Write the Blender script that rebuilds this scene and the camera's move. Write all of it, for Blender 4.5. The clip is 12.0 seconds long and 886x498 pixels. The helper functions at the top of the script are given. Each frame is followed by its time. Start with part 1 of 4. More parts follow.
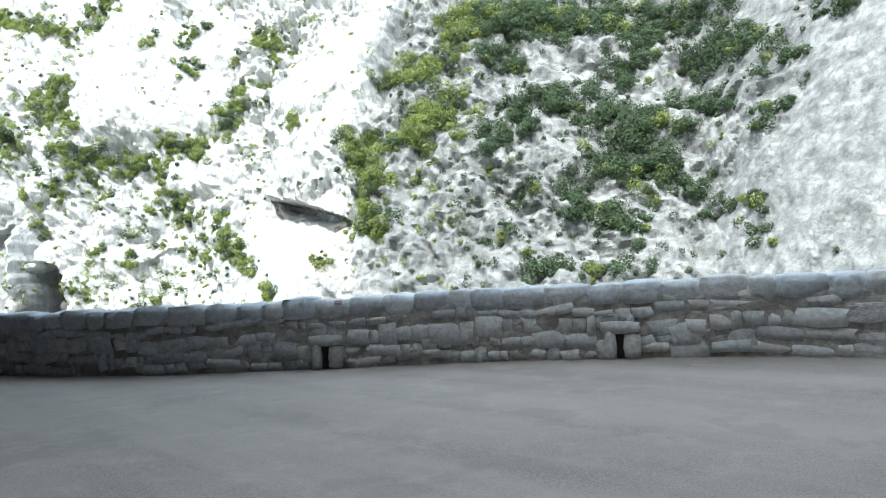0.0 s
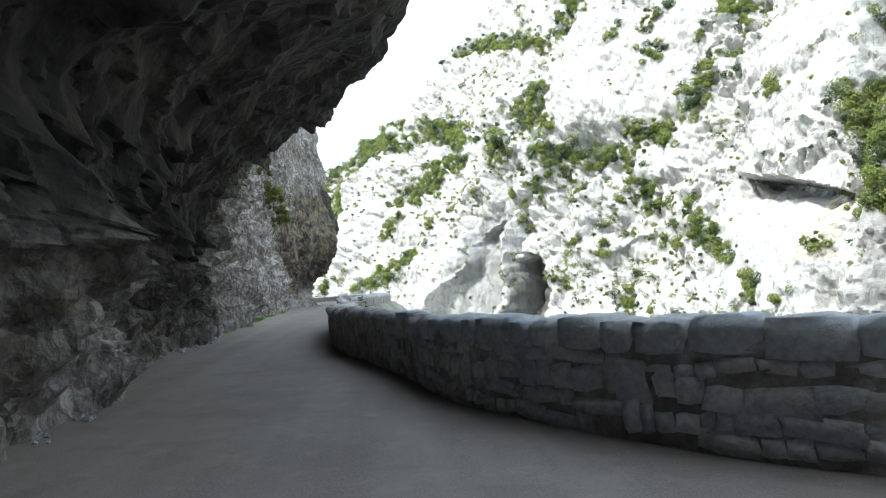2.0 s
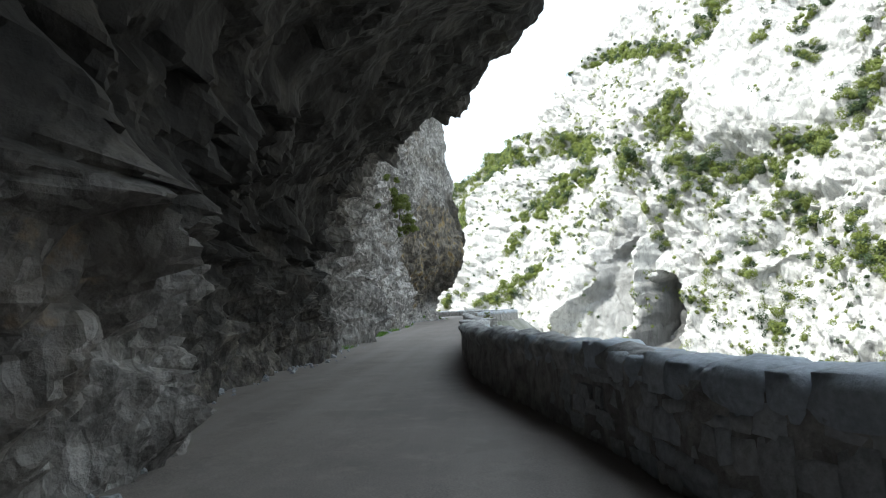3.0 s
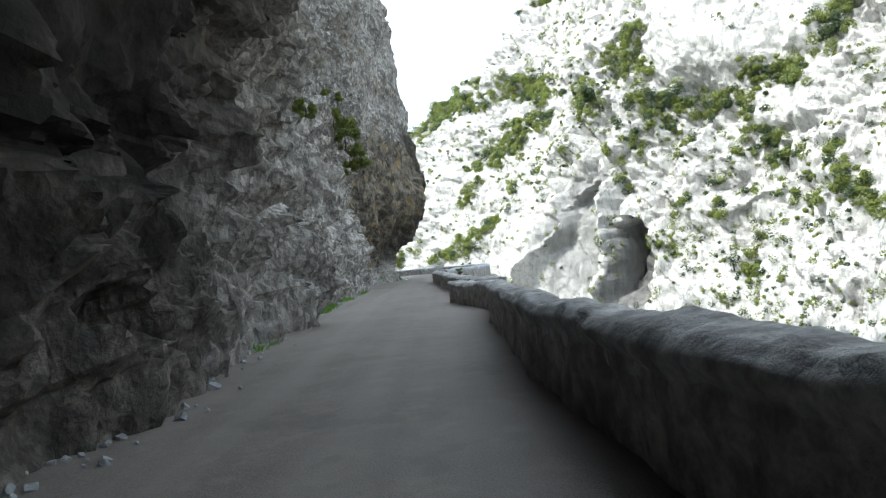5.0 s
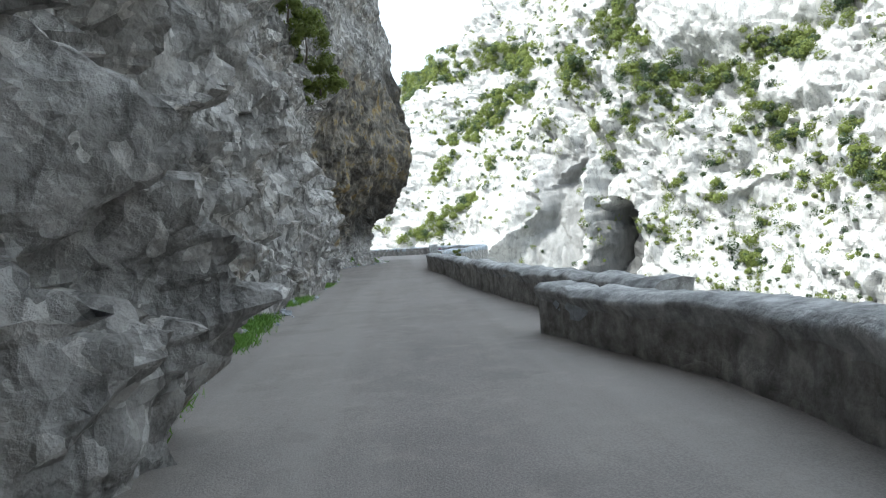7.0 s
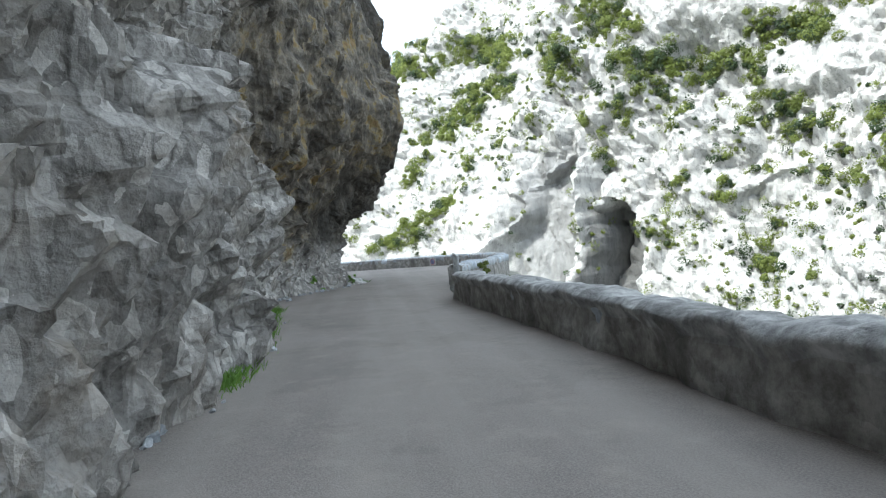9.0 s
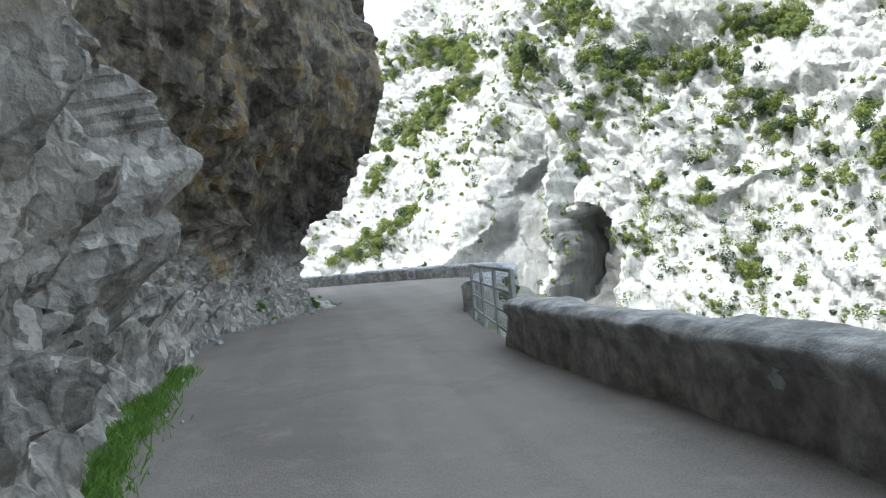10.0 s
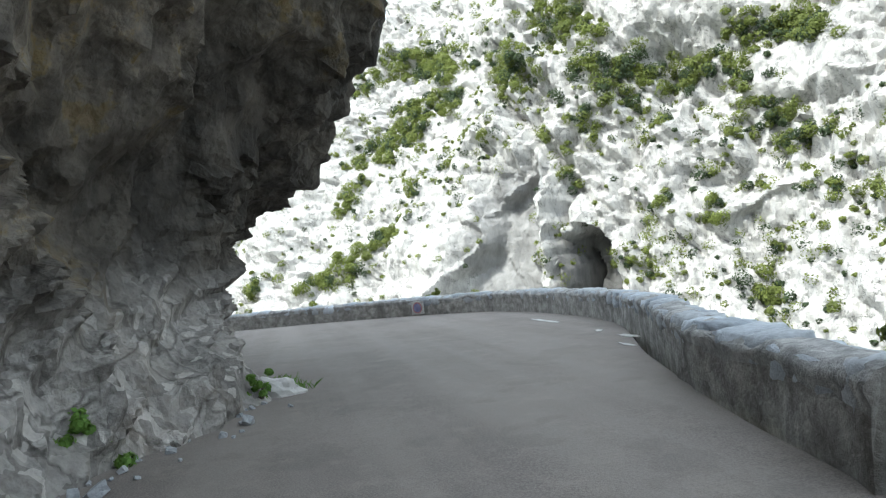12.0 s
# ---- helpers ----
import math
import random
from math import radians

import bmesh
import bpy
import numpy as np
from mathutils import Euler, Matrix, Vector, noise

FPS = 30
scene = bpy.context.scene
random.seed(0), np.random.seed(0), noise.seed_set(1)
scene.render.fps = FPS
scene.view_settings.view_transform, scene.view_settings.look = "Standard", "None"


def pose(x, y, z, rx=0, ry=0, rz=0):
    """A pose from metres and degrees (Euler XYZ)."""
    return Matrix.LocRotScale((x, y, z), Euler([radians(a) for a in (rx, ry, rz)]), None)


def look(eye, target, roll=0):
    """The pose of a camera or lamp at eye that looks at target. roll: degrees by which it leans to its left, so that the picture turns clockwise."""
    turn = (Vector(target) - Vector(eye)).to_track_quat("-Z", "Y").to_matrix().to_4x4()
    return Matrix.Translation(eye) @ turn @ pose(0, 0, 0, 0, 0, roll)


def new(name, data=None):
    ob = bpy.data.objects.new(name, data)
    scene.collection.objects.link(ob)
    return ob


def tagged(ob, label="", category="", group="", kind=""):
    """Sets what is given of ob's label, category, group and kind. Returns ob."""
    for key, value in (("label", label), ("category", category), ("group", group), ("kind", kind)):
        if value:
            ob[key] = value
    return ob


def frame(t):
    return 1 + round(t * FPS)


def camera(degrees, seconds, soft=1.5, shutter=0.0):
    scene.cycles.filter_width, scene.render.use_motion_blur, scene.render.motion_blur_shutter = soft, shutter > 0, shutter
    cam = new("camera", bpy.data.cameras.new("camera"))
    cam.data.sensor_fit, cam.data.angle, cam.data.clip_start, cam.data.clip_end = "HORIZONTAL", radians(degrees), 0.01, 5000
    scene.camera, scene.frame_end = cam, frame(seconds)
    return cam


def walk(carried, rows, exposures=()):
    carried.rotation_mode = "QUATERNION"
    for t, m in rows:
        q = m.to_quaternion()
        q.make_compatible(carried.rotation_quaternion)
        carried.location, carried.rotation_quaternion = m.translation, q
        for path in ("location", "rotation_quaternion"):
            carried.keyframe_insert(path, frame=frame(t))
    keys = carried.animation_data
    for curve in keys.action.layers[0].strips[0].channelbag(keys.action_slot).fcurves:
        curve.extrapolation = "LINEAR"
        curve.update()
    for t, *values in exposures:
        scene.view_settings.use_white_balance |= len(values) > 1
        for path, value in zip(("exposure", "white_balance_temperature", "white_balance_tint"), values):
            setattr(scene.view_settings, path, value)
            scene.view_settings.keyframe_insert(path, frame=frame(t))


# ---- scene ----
# camera: seconds, x, y, z, pitch, roll, yaw
cam = camera(65.9, 12.0, soft=1.2)
ROWS = [
    (0.0, 20.715, 16.441, 1.318, 1.31, 3.38, 11.66),
    (0.5, 20.085, 17.546, 1.320, 1.71, 1.62, 20.62),
    (1.0, 19.192, 18.885, 1.292, 1.55, 3.72, 29.92),
    (1.5, 18.169, 19.919, 1.255, 1.59, 3.01, 39.26),
    (2.0, 16.727, 20.871, 1.325, 2.81, 4.03, 49.32),
    (2.5, 14.969, 21.748, 1.264, 5.06, 4.62, 53.82),
    (3.0, 13.468, 22.470, 1.331, 4.71, 2.31, 59.44),
    (5.0, 3.657, 27.260, 1.294, 0.91, 5.22, 55.16),
    (5.5, 1.275, 28.428, 1.305, 1.11, 5.09, 54.05),
    (6.0, -1.470, 29.823, 1.281, -2.21, 4.26, 51.91),
    (6.5, -4.169, 31.277, 1.284, -1.23, 4.10, 52.51),
    (8.5, -15.770, 37.930, 1.279, -0.82, 3.28, 49.85),
    (9.0, -18.785, 39.853, 1.286, -0.41, 4.64, 49.21),
    (9.5, -21.843, 41.726, 1.332, 0.14, 3.63, 48.33),
    (10.0, -24.799, 43.608, 1.309, 0.16, 5.58, 45.75),
    (10.5, -27.415, 45.281, 1.316, 2.15, 6.19, 45.16),
    (11.0, -29.737, 46.852, 1.337, 0.99, 5.89, 44.94),
    (11.5, -31.808, 48.338, 1.321, 1.02, 7.33, 43.41),
    (12.0, -33.965, 50.033, 1.274, 2.22, 6.02, 43.15),
]
walk(cam, [(t, pose(x, y, z, 90 + pitch, roll, yaw)) for t, x, y, z, pitch, roll, yaw in ROWS],
     exposures=[(0.0, 1.85, 5850, -1), (1.0, 1.68, 5850, 0), (2.5, 1.52, 6150, 2), (4.5, 1.42, 6150, 2), (6.0, 1.52, 6000, 2), (8.5, 1.5, 5950, 2), (12.0, 1.34, 6100, 2)])

# ---- world, sun, exposure ----
SUN_AZ, SUN_EL = 262.0, 52.0          # degrees: where the sun stands, counter-clockwise from +x; height
world = bpy.data.worlds.new("sky")
scene.world = world
world.use_nodes = True
wn = world.node_tree
wn.nodes.clear()
sky = wn.nodes.new("ShaderNodeTexSky")
sky.sky_type = 'NISHITA'
sky.sun_disc = False
sky.sun_elevation = radians(SUN_EL)
sky.sun_rotation = radians(90.0 - SUN_AZ)
sky.air_density, sky.dust_density, sky.ozone_density = 1.0, 4.0, 1.0
wbg = wn.nodes.new("ShaderNodeBackground")
wbg.inputs["Strength"].default_value = 0.15
wout = wn.nodes.new("ShaderNodeOutputWorld")
veil = wn.nodes.new("ShaderNodeMix")          # thin high haze that whitens the blue
veil.data_type = 'RGBA'
veil.inputs[0].default_value = 0.55
veil.inputs[7].default_value = (6.4, 6.6, 6.8, 1)
wn.links.new(sky.outputs[0], veil.inputs[6])
wn.links.new(veil.outputs[2], wbg.inputs[0])
wn.links.new(wbg.outputs[0], wout.inputs[0])
sun_data = bpy.data.lights.new("sun", 'SUN')
sun_data.energy, sun_data.angle, sun_data.color = 2.3, radians(0.5), (1.0, 0.95, 0.88)
sun = new("sun", sun_data)
sun_from = Vector((math.cos(radians(SUN_AZ)) * math.cos(radians(SUN_EL)), math.sin(radians(SUN_AZ)) * math.cos(radians(SUN_EL)), math.sin(radians(SUN_EL))))
sun.matrix_world = look(sun_from * 200, (0, 0, 0))

rng = np.random.default_rng(7)


# ---- materials ----
class Nodes:
    """Small wrapper to wire a node material."""
    def __init__(self, name, roughness=0.9, metallic=0.0):
        self.mat = bpy.data.materials.new(name)
        self.mat.use_nodes = True
        self.tree = self.mat.node_tree
        self.bsdf = self.tree.nodes["Principled BSDF"]
        self.bsdf.inputs["Roughness"].default_value = roughness
        self.bsdf.inputs["Metallic"].default_value = metallic
        self.geo = self.tree.nodes.new("ShaderNodeNewGeometry")
        self.pos = self.geo.outputs["Position"]

    def link(self, a, b):
        self.tree.links.new(a, b)

    def mapped(self, scale=(1, 1, 1), turn=(0, 0, 0), source=None):
        n = self.tree.nodes.new("ShaderNodeMapping")
        n.inputs["Scale"].default_value = scale
        n.inputs["Rotation"].default_value = [radians(a) for a in turn]
        self.link(source or self.pos, n.inputs["Vector"])
        return n.outputs[0]

    def noise(self, scale, detail=4.0, rough=0.55, vec=None, distort=0.0):
        n = self.tree.nodes.new("ShaderNodeTexNoise")
        n.inputs["Scale"].default_value = scale
        n.inputs["Detail"].default_value = detail
        n.inputs["Roughness"].default_value = rough
        n.inputs["Distortion"].default_value = distort
        self.link(vec or self.pos, n.inputs["Vector"])
        return n.outputs["Fac"]

    def voronoi(self, scale, feature='F1', vec=None, out="Distance"):
        n = self.tree.nodes.new("ShaderNodeTexVoronoi")
        n.feature = feature
        n.inputs["Scale"].default_value = scale
        self.link(vec or self.pos, n.inputs["Vector"])
        return n.outputs[out]

    def ramp(self, fac, stops):
        n = self.tree.nodes.new("ShaderNodeValToRGB")
        el = n.color_ramp.elements
        while len(el) < len(stops):
            el.new(0.5)
        for e, (p, c) in zip(el, stops):
            e.position = p
            e.color = (*c, 1) if len(c) == 3 else c
        self.link(fac, n.inputs[0])
        return n.outputs[0]

    def grey(self, fac, a, b):
        return self.ramp(fac, [(a, (0, 0, 0)), (b, (1, 1, 1))])

    def mix(self, fac, a, b, kind='MIX'):
        n = self.tree.nodes.new("ShaderNodeMix")
        n.data_type, n.blend_type = 'RGBA', kind
        for src, idx in ((fac, 0), (a, 6), (b, 7)):
            if isinstance(src, (int, float)):
                n.inputs[idx].default_value = src
            elif isinstance(src, tuple):
                n.inputs[idx].default_value = (*src, 1)
            else:
                self.link(src, n.inputs[idx])
        return n.outputs[2]

    def math(self, op, a, b=0.0):
        n = self.tree.nodes.new("ShaderNodeMath")
        n.operation = op
        for src, idx in ((a, 0), (b, 1)):
            if isinstance(src, (int, float)):
                n.inputs[idx].default_value = src
            else:
                self.link(src, n.inputs[idx])
        return n.outputs[0]

    def axis(self, which):
        n = self.tree.nodes.new("ShaderNodeSeparateXYZ")
        self.link(self.pos, n.inputs[0])
        return n.outputs[which]

    def random(self):
        return self.tree.nodes.new("ShaderNodeObjectInfo").outputs["Random"]

    def island(self):
        return self.geo.outputs["Random Per Island"]

    def within(self, value, centre, inner, outer):
        d = self.math('ABSOLUTE', self.math('SUBTRACT', value, centre))
        return self.math('SUBTRACT', 1.0, self.grey(self.math('MULTIPLY', d, 0.02), inner * 0.02, outer * 0.02))

    def bump(self, height, strength=0.5, distance=0.05):
        n = self.tree.nodes.new("ShaderNodeBump")
        n.inputs["Strength"].default_value = strength
        n.inputs["Distance"].default_value = distance
        self.link(height, n.inputs["Height"])
        self.link(n.outputs[0], self.bsdf.inputs["Normal"])

    def colour(self, src):
        if isinstance(src, tuple):
            self.bsdf.inputs["Base Color"].default_value = (*src, 1)
        else:
            self.link(src, self.bsdf.inputs["Base Color"])
        return self.mat


def near_rock_material():
    n = Nodes("grey_limestone", 0.85)
    x, z = n.axis(0), n.axis(2)
    ragged = n.math('MULTIPLY', n.math('SUBTRACT', n.noise(0.5, 5, 0.65), 0.5), 7.0)
    # facets of slightly different grey along the steep joints, pale fresh breaks, dark seams
    grain = n.mapped((1, 1, 0.55), (-13.3, -17.4, 0))
    base = n.ramp(n.noise(0.55, 5, 0.6), [(0.34, (0.16, 0.158, 0.153)), (0.5, (0.31, 0.306, 0.3)), (0.66, (0.5, 0.495, 0.486))])
    wobble = n.tree.nodes.new("ShaderNodeVectorMath")
    wobble.operation = 'MULTIPLY_ADD'
    shaky = n.tree.nodes.new("ShaderNodeTexNoise")
    shaky.inputs["Scale"].default_value = 3.0
    shaky.inputs["Detail"].default_value = 3.0
    n.link(grain, shaky.inputs["Vector"])
    n.link(shaky.outputs["Color"], wobble.inputs[0])
    wobble.inputs[1].default_value = (0.3, 0.3, 0.3)
    n.link(grain, wobble.inputs[2])
    for scale, part_of in ((2.3, 0.34), (6.0, 0.3)):
        tone = n.tree.nodes.new("ShaderNodeSeparateXYZ")
        n.link(n.voronoi(scale, 'F1', wobble.outputs[0], "Color"), tone.inputs[0])
        base = n.mix(part_of, base, n.ramp(tone.outputs[0], [(0.08, (0.08, 0.078, 0.076)), (0.45, (0.28, 0.276, 0.27)), (0.7, (0.46, 0.455, 0.448)), (0.95, (0.78, 0.775, 0.765))]))
    seam = n.grey(n.voronoi(1.4, 'DISTANCE_TO_EDGE', wobble.outputs[0]), 0.0, 0.035)
    base = n.mix(n.math('MULTIPLY', n.math('MULTIPLY', n.math('SUBTRACT', 1.0, seam), n.grey(n.noise(0.8, 4, 0.6), 0.38, 0.52)), 0.8), base, (0.06, 0.057, 0.052))
    chip = n.tree.nodes.new("ShaderNodeSeparateXYZ")
    n.link(n.voronoi(9.0, 'F1', wobble.outputs[0], "Color"), chip.inputs[0])
    base = n.mix(n.math('MULTIPLY', n.grey(chip.outputs[1], 0.84, 0.88), 0.55), base, (0.8, 0.795, 0.785))
    base = n.mix(n.math('MULTIPLY', n.grey(chip.outputs[2], 0.8, 0.84), 0.55), base, (0.07, 0.068, 0.065))
    base = n.mix(0.16, base, n.ramp(n.noise(14, 6, 0.65), [(0.38, (0.08, 0.078, 0.075)), (0.62, (0.66, 0.655, 0.645))]))
    rust = n.math('MULTIPLY', n.grey(n.noise(0.35, 4, 0.6), 0.5, 0.66), n.grey(n.noise(2.2, 5, 0.65), 0.42, 0.62))
    base = n.mix(n.math('MULTIPLY', rust, 0.6), base, (0.24, 0.195, 0.145))
    # browner rock under the overhang, black over its roof: stain and shade put into one colour
    # less darkening at the open end, where light comes in
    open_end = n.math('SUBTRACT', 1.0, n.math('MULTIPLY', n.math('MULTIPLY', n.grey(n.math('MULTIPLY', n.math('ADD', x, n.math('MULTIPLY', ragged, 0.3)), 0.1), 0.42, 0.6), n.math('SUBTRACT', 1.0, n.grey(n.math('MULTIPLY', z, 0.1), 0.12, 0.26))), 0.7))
    stain_shade = n.grey(n.math('ADD', n.math('MULTIPLY', n.math('ADD', x, ragged), 0.1), 0.95), 0.0, 0.65)
    base = n.mix(n.math('MULTIPLY', n.math('MULTIPLY', stain_shade, open_end), 0.85), base, n.ramp(n.noise(2.6, 6, 0.7), [(0.38, (0.016, 0.0145, 0.012)), (0.5, (0.065, 0.059, 0.05)), (0.64, (0.24, 0.222, 0.192))]))
    roof_shade = n.math('MULTIPLY', n.grey(n.math('ADD', n.math('MULTIPLY', n.math('ADD', x, ragged), 0.1), 0.85), 0.0, 0.5), n.grey(n.math('MULTIPLY', n.math('ADD', z, n.math('MULTIPLY', ragged, 0.6)), 0.1), 0.08, 0.26))
    base = n.mix(n.math('MULTIPLY', n.math('MULTIPLY', roof_shade, open_end), 0.96), base, n.ramp(n.noise(1.1, 6, 0.65), [(0.32, (0.011, 0.0105, 0.01)), (0.55, (0.022, 0.0205, 0.019)), (0.72, (0.065, 0.059, 0.05))]))
    # the shade on the nose of the last bulge, painted brown, and ochre and yellow lichen in the hollow before it
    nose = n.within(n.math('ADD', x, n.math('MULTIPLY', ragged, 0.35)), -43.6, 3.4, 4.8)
    nose_shade = n.ramp(n.noise(1.6, 6, 0.68), [(0.36, (0.016, 0.0145, 0.012)), (0.5, (0.045, 0.041, 0.034)), (0.66, (0.13, 0.12, 0.103))])
    base = n.mix(n.math('MULTIPLY', n.math('MULTIPLY', nose, n.within(n.math('ADD', z, n.math('MULTIPLY', ragged, 0.25)), 6.4, 4.4, 5.4)), 0.92), base, nose_shade)
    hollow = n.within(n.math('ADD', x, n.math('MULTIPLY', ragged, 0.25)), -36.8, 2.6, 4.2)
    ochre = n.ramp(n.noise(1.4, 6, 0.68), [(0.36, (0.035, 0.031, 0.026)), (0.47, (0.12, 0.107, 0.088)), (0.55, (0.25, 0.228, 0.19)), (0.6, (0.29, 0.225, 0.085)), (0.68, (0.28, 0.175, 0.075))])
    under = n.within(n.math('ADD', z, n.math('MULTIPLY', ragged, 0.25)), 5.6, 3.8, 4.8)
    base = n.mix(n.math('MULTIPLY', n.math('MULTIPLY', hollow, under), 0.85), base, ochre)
    # a fresh ochre break in the dark rock
    spot = n.tree.nodes.new("ShaderNodeVectorMath")
    spot.operation = 'DISTANCE'
    n.link(n.pos, spot.inputs[0])
    spot.inputs[1].default_value = (8.9, 22.4, 1.8)
    reach = n.math('ADD', spot.outputs["Value"], n.math('MULTIPLY', n.math('SUBTRACT', n.noise(2.4, 5, 0.65), 0.5), 1.6))
    fresh = n.math('MULTIPLY', n.math('SUBTRACT', 1.0, n.grey(reach, 0.4, 0.55)), 0.8)
    base = n.mix(fresh, base, n.ramp(n.noise(5.0, 5, 0.65), [(0.35, (0.13, 0.1, 0.07)), (0.62, (0.33, 0.265, 0.19))]))
    base = n.mix(1.0, base, (0.95, 0.915, 0.875), 'MULTIPLY')
    h = n.math('ADD', n.math('ADD', n.noise(7, 7, 0.6), n.math('MULTIPLY', n.noise(1.8, 4, 0.5), 1.2)), n.math('MULTIPLY', n.voronoi(5.0, 'F1', wobble.outputs[0]), 1.1))
    n.bump(n.math('MULTIPLY', h, n.math('SUBTRACT', 1.0, n.math('MULTIPLY', roof_shade, 0.6))), 0.9, 0.09)          # smoother over the darkened roof
    return n.colour(base)


def far_rock_material():
    n = Nodes("white_limestone", 0.92)
    base = n.ramp(n.noise(0.12, 6, 0.62), [(0.3, (0.3, 0.3, 0.296)), (0.5, (0.42, 0.417, 0.41)), (0.7, (0.54, 0.533, 0.52))])
    base = n.mix(0.4, base, n.ramp(n.noise(0.8, 7, 0.72, n.mapped((1.3, 1.3, 0.6), (10, 25, 0))), [(0.36, (0.13, 0.13, 0.126)), (0.47, (0.4, 0.395, 0.385)), (0.64, (0.6, 0.59, 0.57))]))
    streak = n.noise(1.0, 5, 0.6, n.mapped((0.35, 0.35, 0.05), (5, 8, 0)))
    base = n.mix(n.math('MULTIPLY', n.grey(streak, 0.58, 0.74), 0.7), base, (0.24, 0.24, 0.236))
    crack = n.grey(n.math('ABSOLUTE', n.math('SUBTRACT', n.noise(0.3, 5, 0.62, n.mapped((1, 1, 0.55), (12, 28, 0))), 0.5)), 0.001, 0.008)
    base = n.mix(n.math('MULTIPLY', n.math('SUBTRACT', 1.0, crack), 0.6), base, (0.08, 0.078, 0.075))
    pits = n.grey(n.noise(2.4, 5, 0.7), 0.58, 0.66)
    base = n.mix(n.math('MULTIPLY', pits, 0.4), base, (0.11, 0.11, 0.106))
    # the smooth water-worn pillar beside the cave, its grey partly painted shade, and the ochre stain under the cleft
    x, z = n.axis(0), n.axis(2)
    edge = n.math('MULTIPLY', n.math('SUBTRACT', n.noise(0.35, 4, 0.6), 0.5), 9.0)
    inx = n.within(n.math('ADD', x, n.math('MULTIPLY', edge, 0.6)), -95.5, 4.0, 6.0)
    inz = n.within(n.math('ADD', z, edge), 4.0, 10.0, 15.0)
    grey = n.ramp(n.noise(1.0, 5, 0.6, n.mapped((0.6, 0.6, 0.16))), [(0.35, (0.15, 0.15, 0.15)), (0.65, (0.27, 0.27, 0.27))])
    base = n.mix(n.math('MULTIPLY', n.math('MULTIPLY', inx, inz), 0.85), base, grey)
    # the cave's shade, put into the rock colour as a darker grey
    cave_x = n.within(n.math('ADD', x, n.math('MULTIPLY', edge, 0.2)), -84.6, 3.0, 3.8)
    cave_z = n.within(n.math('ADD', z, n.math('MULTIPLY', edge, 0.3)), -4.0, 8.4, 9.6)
    cave_shade = n.ramp(n.noise(1.0, 5, 0.6, n.mapped((0.6, 0.6, 0.16))), [(0.35, (0.07, 0.07, 0.071)), (0.65, (0.15, 0.15, 0.148))])
    base = n.mix(n.math('MULTIPLY', n.math('MULTIPLY', cave_x, cave_z), 0.9), base, cave_shade)
    ox = n.math('LESS_THAN', n.math('ABSOLUTE', n.math('ADD', n.math('ADD', x, 18.5), edge)), 1.6)
    oz = n.math('LESS_THAN', n.math('ABSOLUTE', n.math('SUBTRACT', z, 5.0)), 4.0)
    base = n.mix(n.math('MULTIPLY', n.math('MULTIPLY', ox, oz), 0.35), base, (0.5, 0.4, 0.25))
    # the right-hand slope's shade, put in as greyer, mottled rock
    right = n.grey(n.math('ADD', n.math('MULTIPLY', n.math('ADD', x, n.math('MULTIPLY', edge, 0.7)), 0.05), 0.75), 0.0, 0.25)
    mottle = n.ramp(n.noise(0.5, 7, 0.7), [(0.34, (0.06, 0.06, 0.059)), (0.5, (0.145, 0.145, 0.143)), (0.66, (0.28, 0.279, 0.275))])
    base = n.mix(n.math('MULTIPLY', right, 0.9), base, mottle)
    n.bump(n.math('ADD', n.noise(0.8, 7, 0.62), n.math('MULTIPLY', crack, 0.4)), 0.7, 0.6)
    return n.colour(base)


def asphalt_material():
    n = Nodes("worn_asphalt", 0.88)
    base = n.ramp(n.noise(0.35, 6, 0.65), [(0.35, (0.165, 0.153, 0.146)), (0.65, (0.255, 0.238, 0.229))])
    grain = n.noise(70, 3, 0.7)
    base = n.mix(0.4, base, n.ramp(grain, [(0.38, (0.09, 0.086, 0.083)), (0.62, (0.34, 0.328, 0.318))]))
    track = n.noise(1.0, 4, 0.55, n.mapped((0.05, 1.0, 1.0), source=n.mapped((1, 1, 1), (0, 0, -146))))
    base = n.mix(n.math('MULTIPLY', n.grey(track, 0.42, 0.6), 0.5), base, (0.29, 0.278, 0.267))
    patch = n.grey(n.noise(0.9, 3, 0.5), 0.58, 0.6)
    base = n.mix(n.math('MULTIPLY', patch, 0.2), base, (0.13, 0.125, 0.12))
    dust = n.grey(n.noise(2.3, 6, 0.7), 0.52, 0.68)
    base = n.mix(n.math('MULTIPLY', dust, 0.4), base, (0.33, 0.31, 0.285))
    base = n.mix(1.0, base, (1.0, 0.94, 0.9), 'MULTIPLY')
    n.bump(n.math('ADD', grain, n.noise(6, 3)), 0.5, 0.014)
    return n.colour(base)


